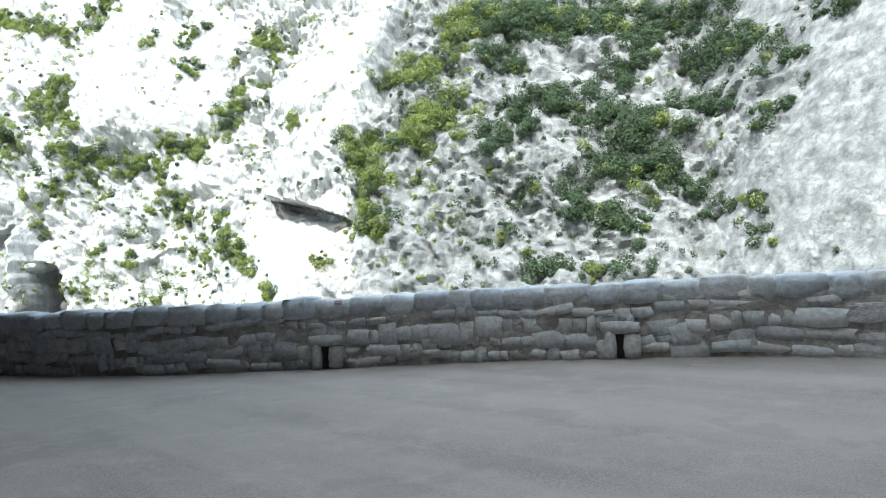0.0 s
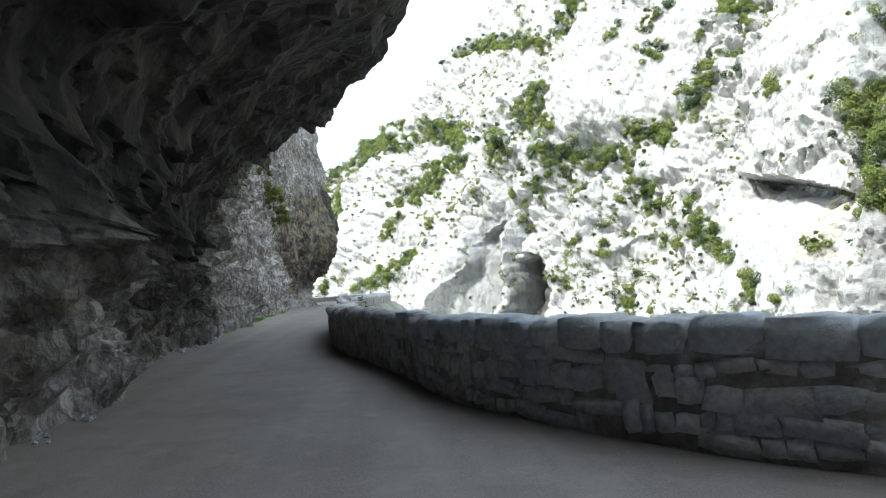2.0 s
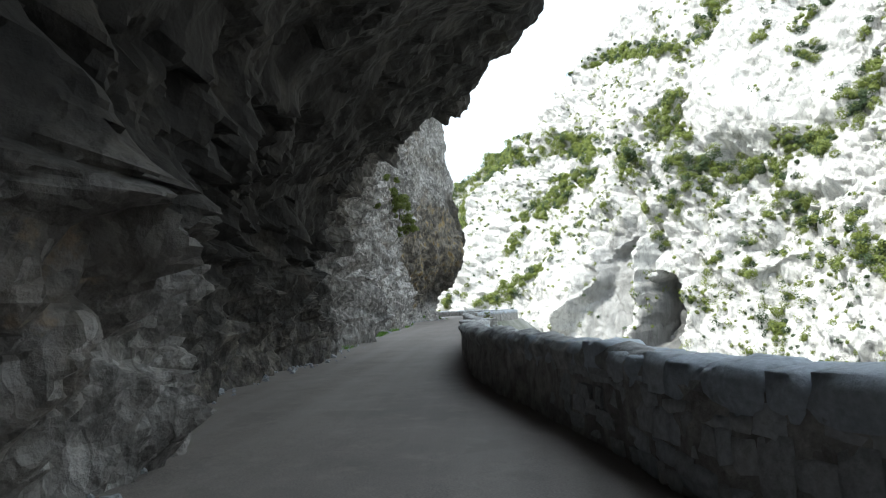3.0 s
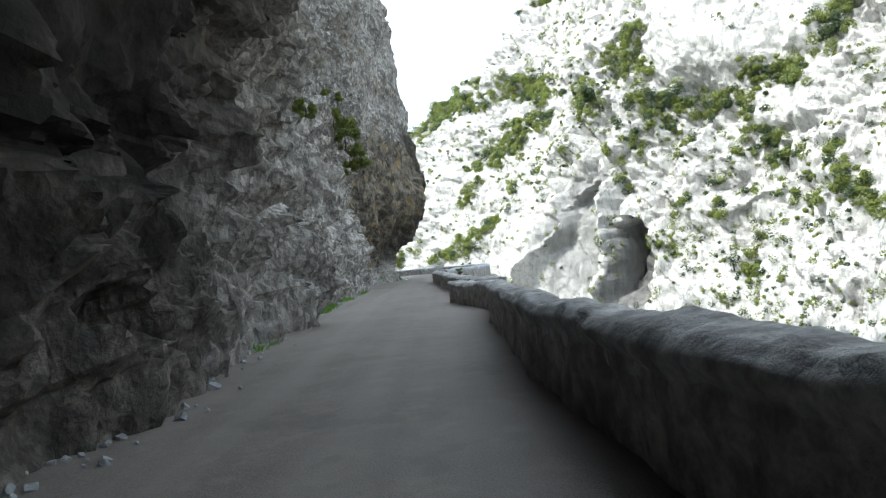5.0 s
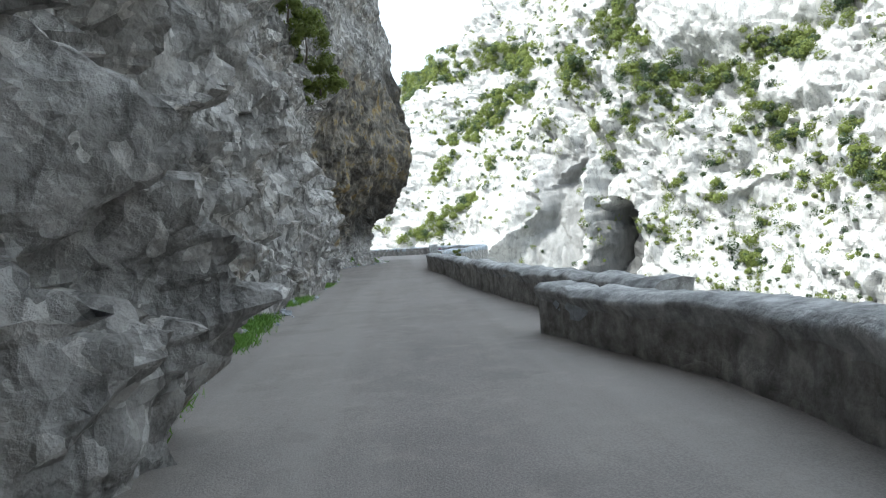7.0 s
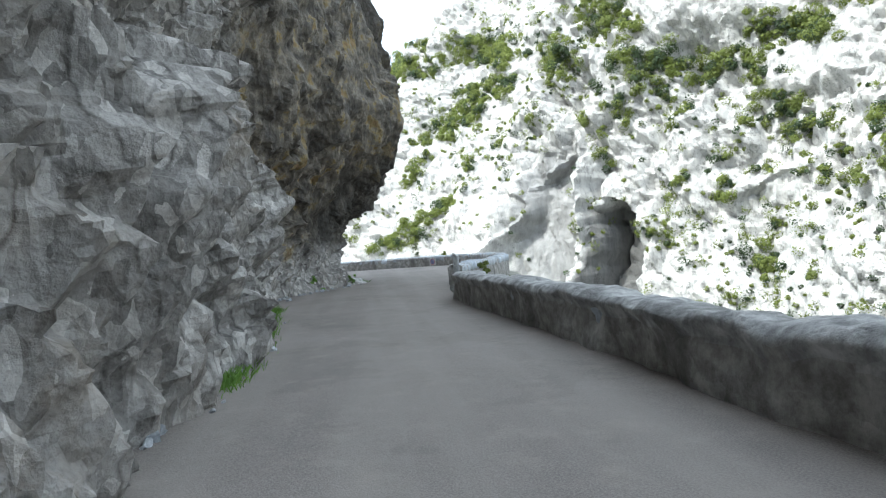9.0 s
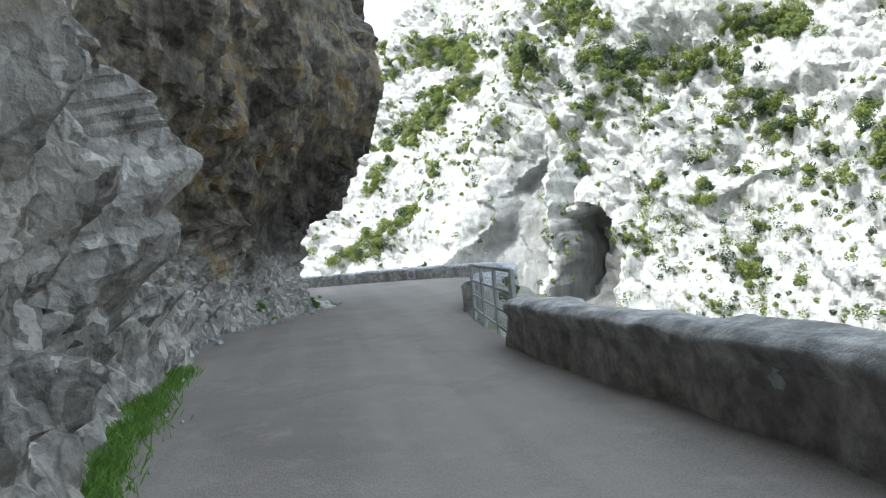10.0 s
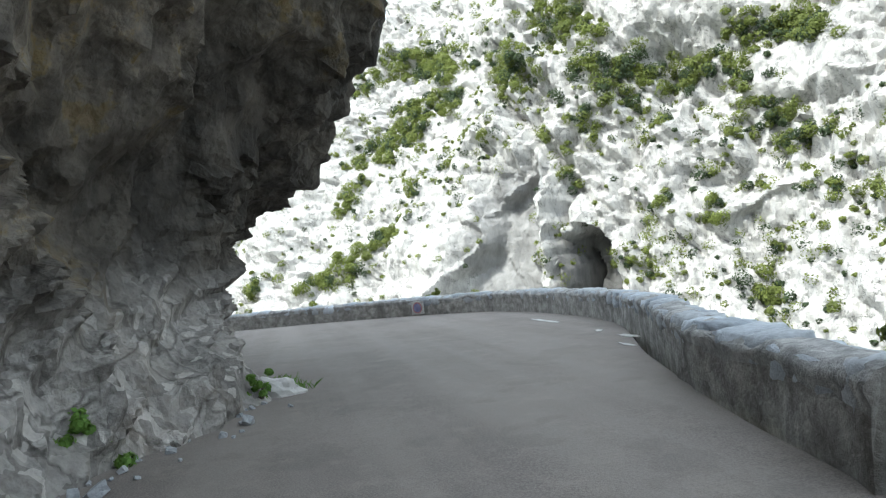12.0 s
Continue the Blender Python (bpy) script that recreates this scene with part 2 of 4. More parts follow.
def stone_material(name, dark, light):
    n = Nodes(name, 0.88)
    rnd = n.random()
    mid = tuple((a + b) / 2 for a, b in zip(dark, light))
    warm = (mid[0] * 1.05, mid[1] * 0.95, mid[2] * 0.82)
    base = n.ramp(rnd, [(0.0, tuple(v * 0.75 for v in dark)), (0.22, warm), (0.42, dark), (0.62, mid), (0.8, warm), (0.92, light), (1.0, tuple(min(1, v * 1.4) for v in light))])
    base = n.mix(0.3, base, n.ramp(n.island(), [(0.0, tuple(v * 0.7 for v in dark)), (0.8, light), (1.0, tuple(min(1, v * 1.4) for v in light))]))
    fine = n.noise(16, 5, 0.65)
    base = n.mix(0.4, base, n.ramp(fine, [(0.3, tuple(v * 0.55 for v in dark)), (0.7, tuple(min(1, v * 1.25) for v in light))]))
    # dark lichen spots scattered over the stones
    mottle = n.grey(n.noise(3.2, 5, 0.65), 0.6, 0.7)
    base = n.mix(n.math('MULTIPLY', mottle, 0.35), base, (0.1, 0.1, 0.07))
    n.bump(n.math('ADD', n.noise(22, 6, 0.7), n.noise(5, 3)), 0.7, 0.025)
    return n.colour(base)


def mortar_material(name, dark, mid, light):
    n = Nodes(name, 0.92)
    base = n.ramp(n.noise(4.5, 7, 0.7), [(0.36, dark), (0.5, mid), (0.64, light)])
    cell = n.tree.nodes.new("ShaderNodeSeparateXYZ")          # stones showing through the render
    wob = n.tree.nodes.new("ShaderNodeVectorMath")
    n.link(n.pos, wob.inputs[0])
    wob_noise = n.tree.nodes.new("ShaderNodeTexNoise")
    wob_noise.inputs["Scale"].default_value = 5.0
    n.link(n.pos, wob_noise.inputs["Vector"])
    shift = n.tree.nodes.new("ShaderNodeVectorMath")
    shift.operation = 'SCALE'
    shift.inputs["Scale"].default_value = 0.22
    n.link(wob_noise.outputs["Color"], shift.inputs[0])
    n.link(shift.outputs[0], wob.inputs[1])
    stones = n.mapped((1, 1, 1.5), source=wob.outputs[0])
    n.link(n.voronoi(4.2, 'F1', stones, "Color"), cell.inputs[0])
    base = n.mix(0.2, base, n.ramp(cell.outputs[0], [(0.1, (0.14, 0.14, 0.142)), (0.6, (0.28, 0.28, 0.282)), (0.95, (0.55, 0.55, 0.545))]))
    gap = n.grey(n.voronoi(4.2, 'DISTANCE_TO_EDGE', stones), 0.0, 0.12)
    stain = n.grey(n.noise(1.0, 4, 0.6, n.mapped((1.5, 1.5, 0.4))), 0.52, 0.68)
    base = n.mix(n.math('MULTIPLY', stain, 0.6), base, (0.105, 0.102, 0.098))
    n.bump(n.math('ADD', n.math('ADD', n.noise(14, 6, 0.7), n.noise(3, 3)), n.math('MULTIPLY', gap, 0.12)), 0.8, 0.04)
    return n.colour(base)


def leaf_material(name, dark, mid, light):
    n = Nodes(name, 0.7)
    base = n.ramp(n.island(), [(0.0, dark), (0.5, mid), (1.0, light)])
    base = n.mix(0.4, base, n.ramp(n.noise(0.25, 4, 0.6), [(0.35, dark), (0.65, light)]))
    n.colour(base)
    thin = n.tree.nodes.new("ShaderNodeBsdfTranslucent")
    n.link(base, thin.inputs["Color"])
    both = n.tree.nodes.new("ShaderNodeMixShader")
    both.inputs[0].default_value = 0.38
    n.link(n.bsdf.outputs[0], both.inputs[1])
    n.link(thin.outputs[0], both.inputs[2])
    n.link(both.outputs[0], n.tree.nodes["Material Output"].inputs["Surface"])
    return n.mat


def plain_material(name, dark, light, scale, rough, metal=0.0, bump=0.3, dist=0.01):
    n = Nodes(name, rough, metal)
    base = n.ramp(n.noise(scale, 5, 0.6), [(0.35, dark), (0.65, light)])
    n.bump(n.noise(scale * 4, 5, 0.65), bump, dist)
    return n.colour(base)


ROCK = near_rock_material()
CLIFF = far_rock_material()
ASPHALT = asphalt_material()
STONE = stone_material("parapet_stone", (0.3, 0.33, 0.37), (0.6, 0.625, 0.65))
COPING = stone_material("coping_stone", (0.36, 0.41, 0.475), (0.6, 0.645, 0.7))
MORTAR = mortar_material("weathered_mortar", (0.17, 0.161, 0.148), (0.33, 0.316, 0.295), (0.53, 0.515, 0.49))
# cement coping, paler partly for the sky light on the wall's top
COPING_RENDER = mortar_material("skylit_cement_coping", (0.2, 0.2, 0.198), (0.4, 0.398, 0.392), (0.66, 0.657, 0.645))
LEAF = leaf_material("shrub_leaf", (0.1, 0.125, 0.03), (0.155, 0.19, 0.045), (0.22, 0.265, 0.06))
LEAF_DARK = leaf_material("dark_shrub_leaf", (0.028, 0.05, 0.024), (0.044, 0.074, 0.032), (0.072, 0.104, 0.042))
GRASS = leaf_material("verge_grass", (0.09, 0.18, 0.03), (0.155, 0.31, 0.055), (0.25, 0.41, 0.09))
BARK = plain_material("bark", (0.06, 0.05, 0.04), (0.14, 0.115, 0.09), 6, 0.9, 0, 0.6, 0.02)
STEEL = plain_material("galvanised_steel", (0.33, 0.34, 0.345), (0.5, 0.51, 0.51), 5, 0.6, 0.25, 0.2, 0.003)
SCREE = plain_material("scree_and_scrub", (0.1, 0.11, 0.06), (0.36, 0.35, 0.32), 0.3, 0.95, 0, 0.6, 0.3)
DIRT = plain_material("verge_dirt", (0.12, 0.105, 0.085), (0.25, 0.23, 0.2), 3, 0.95, 0, 0.5, 0.02)
PAINT_WHITE = plain_material("worn_white_paint", (0.42, 0.42, 0.41), (0.62, 0.62, 0.6), 12, 0.8, 0, 0.3, 0.004)
PALE_STONE = plain_material("pale_limestone", (0.5, 0.49, 0.47), (0.72, 0.71, 0.69), 6, 0.9, 0, 0.6, 0.02)
# black that stands for the shade inside the drain slots
DARK = plain_material("slot_shade_black", (0.015, 0.015, 0.015), (0.03, 0.028, 0.026), 8, 0.9, 0, 0.4, 0.01)
PAINT_BLUE = plain_material("faded_blue_paint", (0.16, 0.16, 0.3), (0.26, 0.26, 0.42), 9, 0.7, 0, 0.2, 0.003)
PAINT_RED = plain_material("faded_red_paint", (0.4, 0.16, 0.17), (0.5, 0.26, 0.27), 9, 0.7, 0, 0.2, 0.003)


# ---- geometry helpers ----
def hash3(c, seed):
    """Three repeatable random numbers in 0..1 for integer cells."""
    c = (c.astype(np.int64) + 100000).astype(np.uint64)
    key = c[..., 0] * np.uint64(0x9E3779B97F4A7C15) + c[..., 1] * np.uint64(0xC2B2AE3D27D4EB4F) + c[..., 2] * np.uint64(0x165667B19E3779F9) + np.uint64(seed * 7919 + 13)
    key = (key ^ (key >> np.uint64(30))) * np.uint64(0xBF58476D1CE4E5B9)
    key = (key ^ (key >> np.uint64(27))) * np.uint64(0x94D049BB133111EB)
    key = key ^ (key >> np.uint64(31))
    return np.stack([((key >> np.uint64(k)) & np.uint64(0xFFFFF)).astype(float) / 1048575.0 for k in (0, 20, 40)], -1)


def fractured(p, size, seed, tilt=0.6, step=1.0, join=0.15):
    """Blocky fracture relief: each cell of a jittered grid is a small plane, stepped and tilted at random; join: how wide the steep slope between two planes is."""
    q = p / np.asarray(size, float)
    cell = np.floor(q).astype(np.int64)
    first, second = np.full(len(q), 1e9), np.full(len(q), 1e9)
    val, other = np.zeros(len(q)), np.zeros(len(q))
    for dx in (-1, 0, 1):
        for dy in (-1, 0, 1):
            for dz in (-1, 0, 1):
                c = cell + np.array((dx, dy, dz))
                r = hash3(c, seed)
                d = q - (c + 0.1 + 0.8 * r)
                dist = np.sqrt((d * d).sum(1))
                g = hash3(c, seed + 50) - 0.5
                v = step * (hash3(c, seed + 90)[..., 0] - 0.5) + tilt * 2.0 * (d * g).sum(1)
                near = dist < first
                next_best = ~near & (dist < second)
                second = np.where(near, first, np.where(next_best, dist, second))
                other = np.where(near, val, np.where(next_best, v, other))
                first = np.where(near, dist, first)
                val = np.where(near, v, val)
    w = 0.5 + 0.5 * np.clip((second - first) / join, 0, 1)
    return val * w + other * (1 - w)


def blocky(p, size, seed, tilt=1.1, steep=2.2, flat=0.3):
    """Broken rock: the envelope of tilted flat-topped blocks with bevelled sides, one to a cell; about zero on average."""
    q = p / np.asarray(size, float)
    cell = np.floor(q).astype(np.int64)
    out = np.full(len(q), -1e9)
    for dx in (-1, 0, 1):
        for dy in (-1, 0, 1):
            for dz in (-1, 0, 1):
                c = cell + np.array((dx, dy, dz))
                a, b2, g = hash3(c, seed + 11), hash3(c, seed + 23), hash3(c, seed + 50)
                d = q - (c + hash3(c, seed))
                n1, n2 = a - 0.5, b2 - 0.5
                n1 /= np.linalg.norm(n1, axis=1, keepdims=True) + 1e-6
                n2 -= n1 * (n1 * n2).sum(1, keepdims=True)
                n2 /= np.linalg.norm(n2, axis=1, keepdims=True) + 1e-6
                side = np.maximum(np.abs((n1 * d).sum(1)), np.abs((n2 * d).sum(1)))
                side = np.maximum(side, np.abs((np.cross(n1, n2) * d).sum(1)))
                v = 0.5 * ((a.sum(1) * 7.0) % 1.0) + tilt * (d * (g - 0.5)).sum(1) - steep * np.maximum(side - flat, 0)
                out = np.maximum(out, v)
    return out - out.mean()


def angular(p, size, seed):
    """Continuous relief of flat facets meeting in sharp edges, -0.5 to 0.5: a random lattice, joined by tetrahedra."""
    q = p / np.asarray(size, float)
    c = np.floor(q).astype(np.int64)
    f = q - c
    order = np.argsort(-f, axis=1)
    g = np.take_along_axis(f, order, 1)
    weights = (1 - g[:, 0], g[:, 0] - g[:, 1], g[:, 1] - g[:, 2], g[:, 2])
    rows = np.arange(len(q))
    corner = c.copy()
    out = weights[0] * hash3(corner, seed)[..., 0]
    for i in range(3):
        corner[rows, order[:, i]] += 1
        out += weights[i + 1] * hash3(corner, seed)[..., 0]
    return out - 0.5


def skewed(p, size, seed):
    """Points pushed about by flat-faceted noise, so that lattice edges run at odd angles."""
    return p + np.stack([angular(p, size, seed + i) for i in range(3)], -1) * 0.8 * np.asarray(size, float)


def smooth_noise(p, size, seed):
    """Value noise, -0.5 to 0.5."""
    q = p / np.asarray(size, float)
    c = np.floor(q).astype(np.int64)
    f = q - c
    f = f * f * (3 - 2 * f)
    out = np.zeros(len(q))
    for dx in (0, 1):
        for dy in (0, 1):
            for dz in (0, 1):
                w = (f[:, 0] if dx else 1 - f[:, 0]) * (f[:, 1] if dy else 1 - f[:, 1]) * (f[:, 2] if dz else 1 - f[:, 2])
                out += w * hash3(c + np.array((dx, dy, dz)), seed)[..., 0]
    return out - 0.5


class Curve:
    """A smooth plan curve through a few points, by its own length."""
    def __init__(self, pts):
        p = np.array(pts, float)
        p = np.vstack([2 * p[0] - p[1], p, 2 * p[-1] - p[-2]])
        out = []
        for i in range(1, len(p) - 2):
            t = np.linspace(0, 1, 24, endpoint=False)[:, None]
            a, b, c, d = p[i - 1], p[i], p[i + 1], p[i + 2]
            out.append(0.5 * (2 * b + (c - a) * t + (2 * a - 5 * b + 4 * c - d) * t ** 2 + (3 * b - a - 3 * c + d) * t ** 3))
        out.append(p[-2][None])
        self.p = np.vstack(out)
        self.s = np.concatenate([[0], np.cumsum(np.linalg.norm(np.diff(self.p, axis=0), axis=1))])
        self.length = self.s[-1]

    def at(self, s):
        return np.stack([np.interp(s, self.s, self.p[:, k]) for k in range(2)], -1)

    def along(self, s, reach=0.4):
        d = self.at(np.minimum(np.asarray(s) + reach, self.length)) - self.at(np.maximum(np.asarray(s) - reach, 0))
        return d / np.linalg.norm(d, axis=-1, keepdims=True)

    def right(self, s, reach=0.4):
        d = self.along(s, reach)
        return np.stack([d[..., 1], -d[..., 0]], -1)


def grid_mesh(name, verts, rows, cols, material, smooth=True, wrap=False):
    """A mesh from a (rows x cols) sheet of points."""
    idx = np.arange(rows * cols).reshape(rows, cols)
    if wrap:
        idx = np.hstack([idx, idx[:, :1]])
    quads = np.stack([idx[:-1, :-1], idx[:-1, 1:], idx[1:, 1:], idx[1:, :-1]], -1).reshape(-1, 4)
    return quad_mesh(name, verts, quads, material, smooth)


def quad_mesh(name, verts, quads, material, smooth=True):
    me = bpy.data.meshes.new(name)
    verts = np.ascontiguousarray(verts, dtype=np.float32)
    quads = np.ascontiguousarray(quads, dtype=np.int32)
    n, k = quads.shape
    me.vertices.add(len(verts))
    me.vertices.foreach_set("co", verts.ravel())
    me.loops.add(n * k)
    me.loops.foreach_set("vertex_index", quads.ravel())
    me.polygons.add(n)
    me.polygons.foreach_set("loop_start", np.arange(0, n * k, k, dtype=np.int32))
    me.polygons.foreach_set("loop_total", np.full(n, k, dtype=np.int32))
    me.update(calc_edges=True)
    me.polygons.foreach_set("use_smooth", np.full(n, smooth))
    me.materials.append(material)
    return me


def part(name, me, parent, label="", m=None):
    """One mesh as a part under a thing."""
    ob = new(name, me)
    ob.parent = parent
    if m is not None:
        ob.matrix_basis = m
    return tagged(ob, label)


def from_bmesh(name, bm, material, smooth=False):
    me = bpy.data.meshes.new(name)
    bm.to_mesh(me)
    bm.free()
    for f in me.polygons:
        f.use_smooth = smooth
    me.materials.append(material)
    return me


def tube(name, points, radius, material, sides=8):
    """A round bar through points."""
    pts = [Vector(p) for p in points]
    rings = []
    for i, p in enumerate(pts):
        d = (pts[min(i + 1, len(pts) - 1)] - pts[max(i - 1, 0)]).normalized()
        a = d.orthogonal().normalized() if abs(d.z) > 0.9 else d.cross(Vector((0, 0, 1))).normalized()
        b = d.cross(a)
        r = radius[i] if isinstance(radius, (list, tuple)) else radius
        rings += [p + r * (math.cos(k * math.tau / sides) * a + math.sin(k * math.tau / sides) * b) for k in range(sides)]
    bm = bmesh.new()
    vs = [bm.verts.new(v) for v in rings]
    for i in range(len(pts) - 1):
        for k in range(sides):
            bm.faces.new((vs[i * sides + k], vs[i * sides + (k + 1) % sides], vs[(i + 1) * sides + (k + 1) % sides], vs[(i + 1) * sides + k]))
    bm.faces.new(vs[:sides][::-1])
    bm.faces.new(vs[-sides:])
    bmesh.ops.recalc_face_normals(bm, faces=bm.faces)
    return from_bmesh(name, bm, material, True)


# ---- the plan ----
FOOT = Curve([(-30, -34), (-14, -20), (0, -6), (8, 4), (11.6, 12), (12.0, 18.0), (9.5, 21.1), (6.6, 23.1), (5.0, 23.6), (2.7, 24.4), (0.4, 25.6), (-1.8, 27.1), (-4.3, 28.9),
              (-7.3, 30.6), (-10.3, 32.4), (-13, 34.1), (-15.8, 35.7), (-20.5, 38.6), (-23.5, 40.9), (-27.5, 43.4), (-31.4, 45.6), (-35.4, 47.8), (-37.9, 49.6),
              (-39.8, 52.2), (-41.0, 54.1), (-42.6, 55.2), (-47, 56.6), (-55, 56), (-66, 51), (-80, 42)])
BACK = Curve([(34, 30), (31.5, 24), (30.5, 19), (27, 12), (21, 4), (12, -5), (0, -18), (-16, -36)])
WALL_A = Curve([(31.5, 19.5), (28.5, 22.4), (25.5, 24.4), (22.5, 25.6), (19.5, 26.2), (16.5, 26.1), (14.0, 25.7), (11.0, 26.0), (8.8, 26.9), (6.0, 28.0), (3.4, 29.1),
                (0.5, 30.7), (-1.7, 32.0), (-3.8, 33.5), (-6.4, 35.3), (-8.3, 36.8), (-9.8, 37.8), (-11.4, 38.4), (-13.0, 39.0)])
WALL_B = Curve([(-11.6, 39.5), (-14.5, 40.8), (-18.2, 42.8), (-21.6, 44.8), (-24.3, 46.5), (-26.8, 48.0), (-29.1, 49.3), (-30.6, 50.3)])
WALL_C = Curve([(-34.8, 53.8), (-35.7, 55.0), (-36.8, 56.3), (-37.7, 57.8), (-39.3, 60.2), (-41.5, 62.8), (-45.0, 65.4), (-48.0, 66.6), (-51.5, 66.3), (-54.5, 65.3),
                (-57.5, 63.8), (-64, 59.5), (-76, 50)])
EDGE = Curve([(-13, -37), (2, -20), (14, -7), (23, 2), (29, 10.5), (32, 19), (28.5, 22.6), (25.5, 24.6), (22.5, 25.8), (19.5, 26.4), (14.0, 25.9), (8.8, 27.1), (3.4, 29.3), (-1.7, 32.2), (-6.4, 35.5), (-9.8, 38.2),
              (-14.5, 41.0), (-21.6, 45.0), (-30.6, 50.5), (-34.9, 54.0), (-37.9, 57.8), (-41.7, 63.0), (-48.0, 66.8), (-54.7, 65.5), (-64, 59.7), (-76, 50.2)])


def road_height(x, y):
    """The road is level but for the outer edge of the first bend, which falls away a little."""
    d = np.hypot(x - 17, y - 28.5)
    return -0.13 * np.clip((9 - d) / 6.5, 0, 1)


# ---- road ----
n_len, n_wid = 420, 30
fs = np.linspace(0, FOOT.length, n_len)
left = FOOT.at(fs) - 2.2 * FOOT.right(fs, 2.0)
es = np.array([EDGE.s[np.argmin(((EDGE.p - FOOT.at(s)) ** 2).sum(1) + 0.0)] for s in fs])
es = np.maximum.accumulate(np.convolve(np.pad(es, 12, mode='edge'), np.ones(25) / 25, 'valid'))
right = EDGE.at(es)
k = np.linspace(0, 1, n_wid)[None, :, None]
rp = (left[:, None] * (1 - k) + right[:, None] * k).reshape(-1, 2)
rz = road_height(rp[:, 0], rp[:, 1])
rv = np.column_stack([rp, rz])
rv[:, 2] += 0.02 * smooth_noise(rv, 3.0, 3)
road = new("road", grid_mesh("road", rv, n_len, n_wid, ASPHALT))
tagged(road, "narrow worn grey asphalt mountain road", "road", kind="structure")

# ---- near rock wall, overhanging the road ----
hs = np.concatenate([np.arange(-0.4, 8, 0.058), np.arange(8, 9, 0.1), np.linspace(9, 16, 50)[1:], np.linspace(16, 28, 36)[1:]])
s0, s1 = FOOT.s[np.argmin(((FOOT.p - np.array((11.8, 14))) ** 2).sum(1))], FOOT.s[np.argmin(((FOOT.p - np.array((-47, 56.6))) ** 2).sum(1))]
ss = np.concatenate([np.linspace(0, s0, 50)[:-1], np.arange(s0, s1, 0.06), np.linspace(s1, FOOT.length, 50)])
# how far the face stands out over the road: rows by plan x of the foot, columns by height
lean_h = np.array([0, 1.2, 2.5, 3.5, 4.5, 5.5, 6.5, 7.5, 9.5, 14, 20, 28])
lean_x = [14, 9, 4, -2, -6, -9, -12, -20, -25, -31, -33.3, -35.8, -38.5, -43, -50]
lean_v = [
    (0, 0.0, 0.1, 0.6, 1.5, 2.6, 3.4, 3.9, 4.0, 2, 0, -3),
    (0, -0.2, -0.1, 0.4, 1.4, 3.0, 4.8, 5.6, 5.7, 4, 1, -3),
    (0, -0.2, -0.1, 0.5, 1.5, 3.2, 5.7, 6.4, 6.4, 5, 1, -3),
    (0, -0.4, -0.5, 0.0, 0.8, 2.0, 4.0, 6.0, 6.1, 5, 1, -3),
    (0, -0.3, -0.4, -0.1, 0.4, 1.1, 2.2, 4.2, 5.7, 5, 1, -3),
    (0, -0.2, -0.2, 0.0, 0.2, 0.5, 0.9, 1.6, 3.6, 3, 0, -3),
    (0, -0.2, -0.2, -0.1, -0.2, -0.3, -0.4, -0.5, -0.6, -1.0, -2, -3),
    (0, -0.2, -0.3, -0.3, -0.4, -0.6, -0.9, -1.2, -1.6, -2.2, -4, -3),
    (0, -0.2, -0.4, -0.5, -0.5, -0.6, -0.9, -1.3, -1.6, -2, -3, -3),
    (0, -0.2, -0.4, -0.6, -0.7, -0.8, -0.9, -0.9, -0.8, -1, -1, -3),
    (0, -0.5, -0.9, -1.0, -0.8, -0.4, 0.2, 0.8, 1.2, 1, 0, -3),
    (-0.1, -0.4, -0.9, -0.7, 0.0, 0.8, 1.3, 1.4, 1.3, 1.0, 0.6, -1),
    (-0.1, -0.45, -0.7, -0.1, 0.85, 1.5, 1.75, 1.7, 1.5, 0.9, 0.5, -1),
    (-0.3, -0.55, -0.45, 0.3, 1.15, 1.7, 1.95, 1.85, 1.5, 0.8, 0.4, -1),
    (0, 0.0, 0.2, 0.4, 0.8, 1.2, 1.5, 1.5, 1.5, 1, 0, -3)]
fine_h = np.linspace(-2, 30, 641)
softener = np.exp(-np.linspace(-2, 2, 25) ** 2)
softener /= softener.sum()
lean_t = np.array([np.interp(hs, fine_h, np.convolve(np.pad(np.interp(fine_h, lean_h, r), 12, mode='edge'), softener, 'valid')) for r in lean_v])
fp, fr = FOOT.at(ss), FOOT.right(ss, 1.6)
mid = np.where((ss >= s0) & (ss < s1))[0]
fr[mid] = np.stack([np.convolve(np.pad(fr[mid, i], 25, mode='edge'), np.ones(51) / 51, 'valid') for i in range(2)], -1)
fr /= np.linalg.norm(fr, axis=1, keepdims=True)
col = np.interp(-np.where(ss < s0 + 5, 14.0, fp[:, 0]), [-v for v in lean_x], np.arange(len(lean_x)))
c0 = np.minimum(col.astype(int), len(lean_x) - 2)
cf = (col - c0)
cf = (cf * cf * (3 - 2 * cf))[:, None]
lean = lean_t[c0] * (1 - cf) + lean_t[c0 + 1] * cf
nc, nr = len(ss), len(hs)
base = np.zeros((nr, nc, 3))
base[..., :2] = fp[None] + fr[None] * lean.T[..., None]
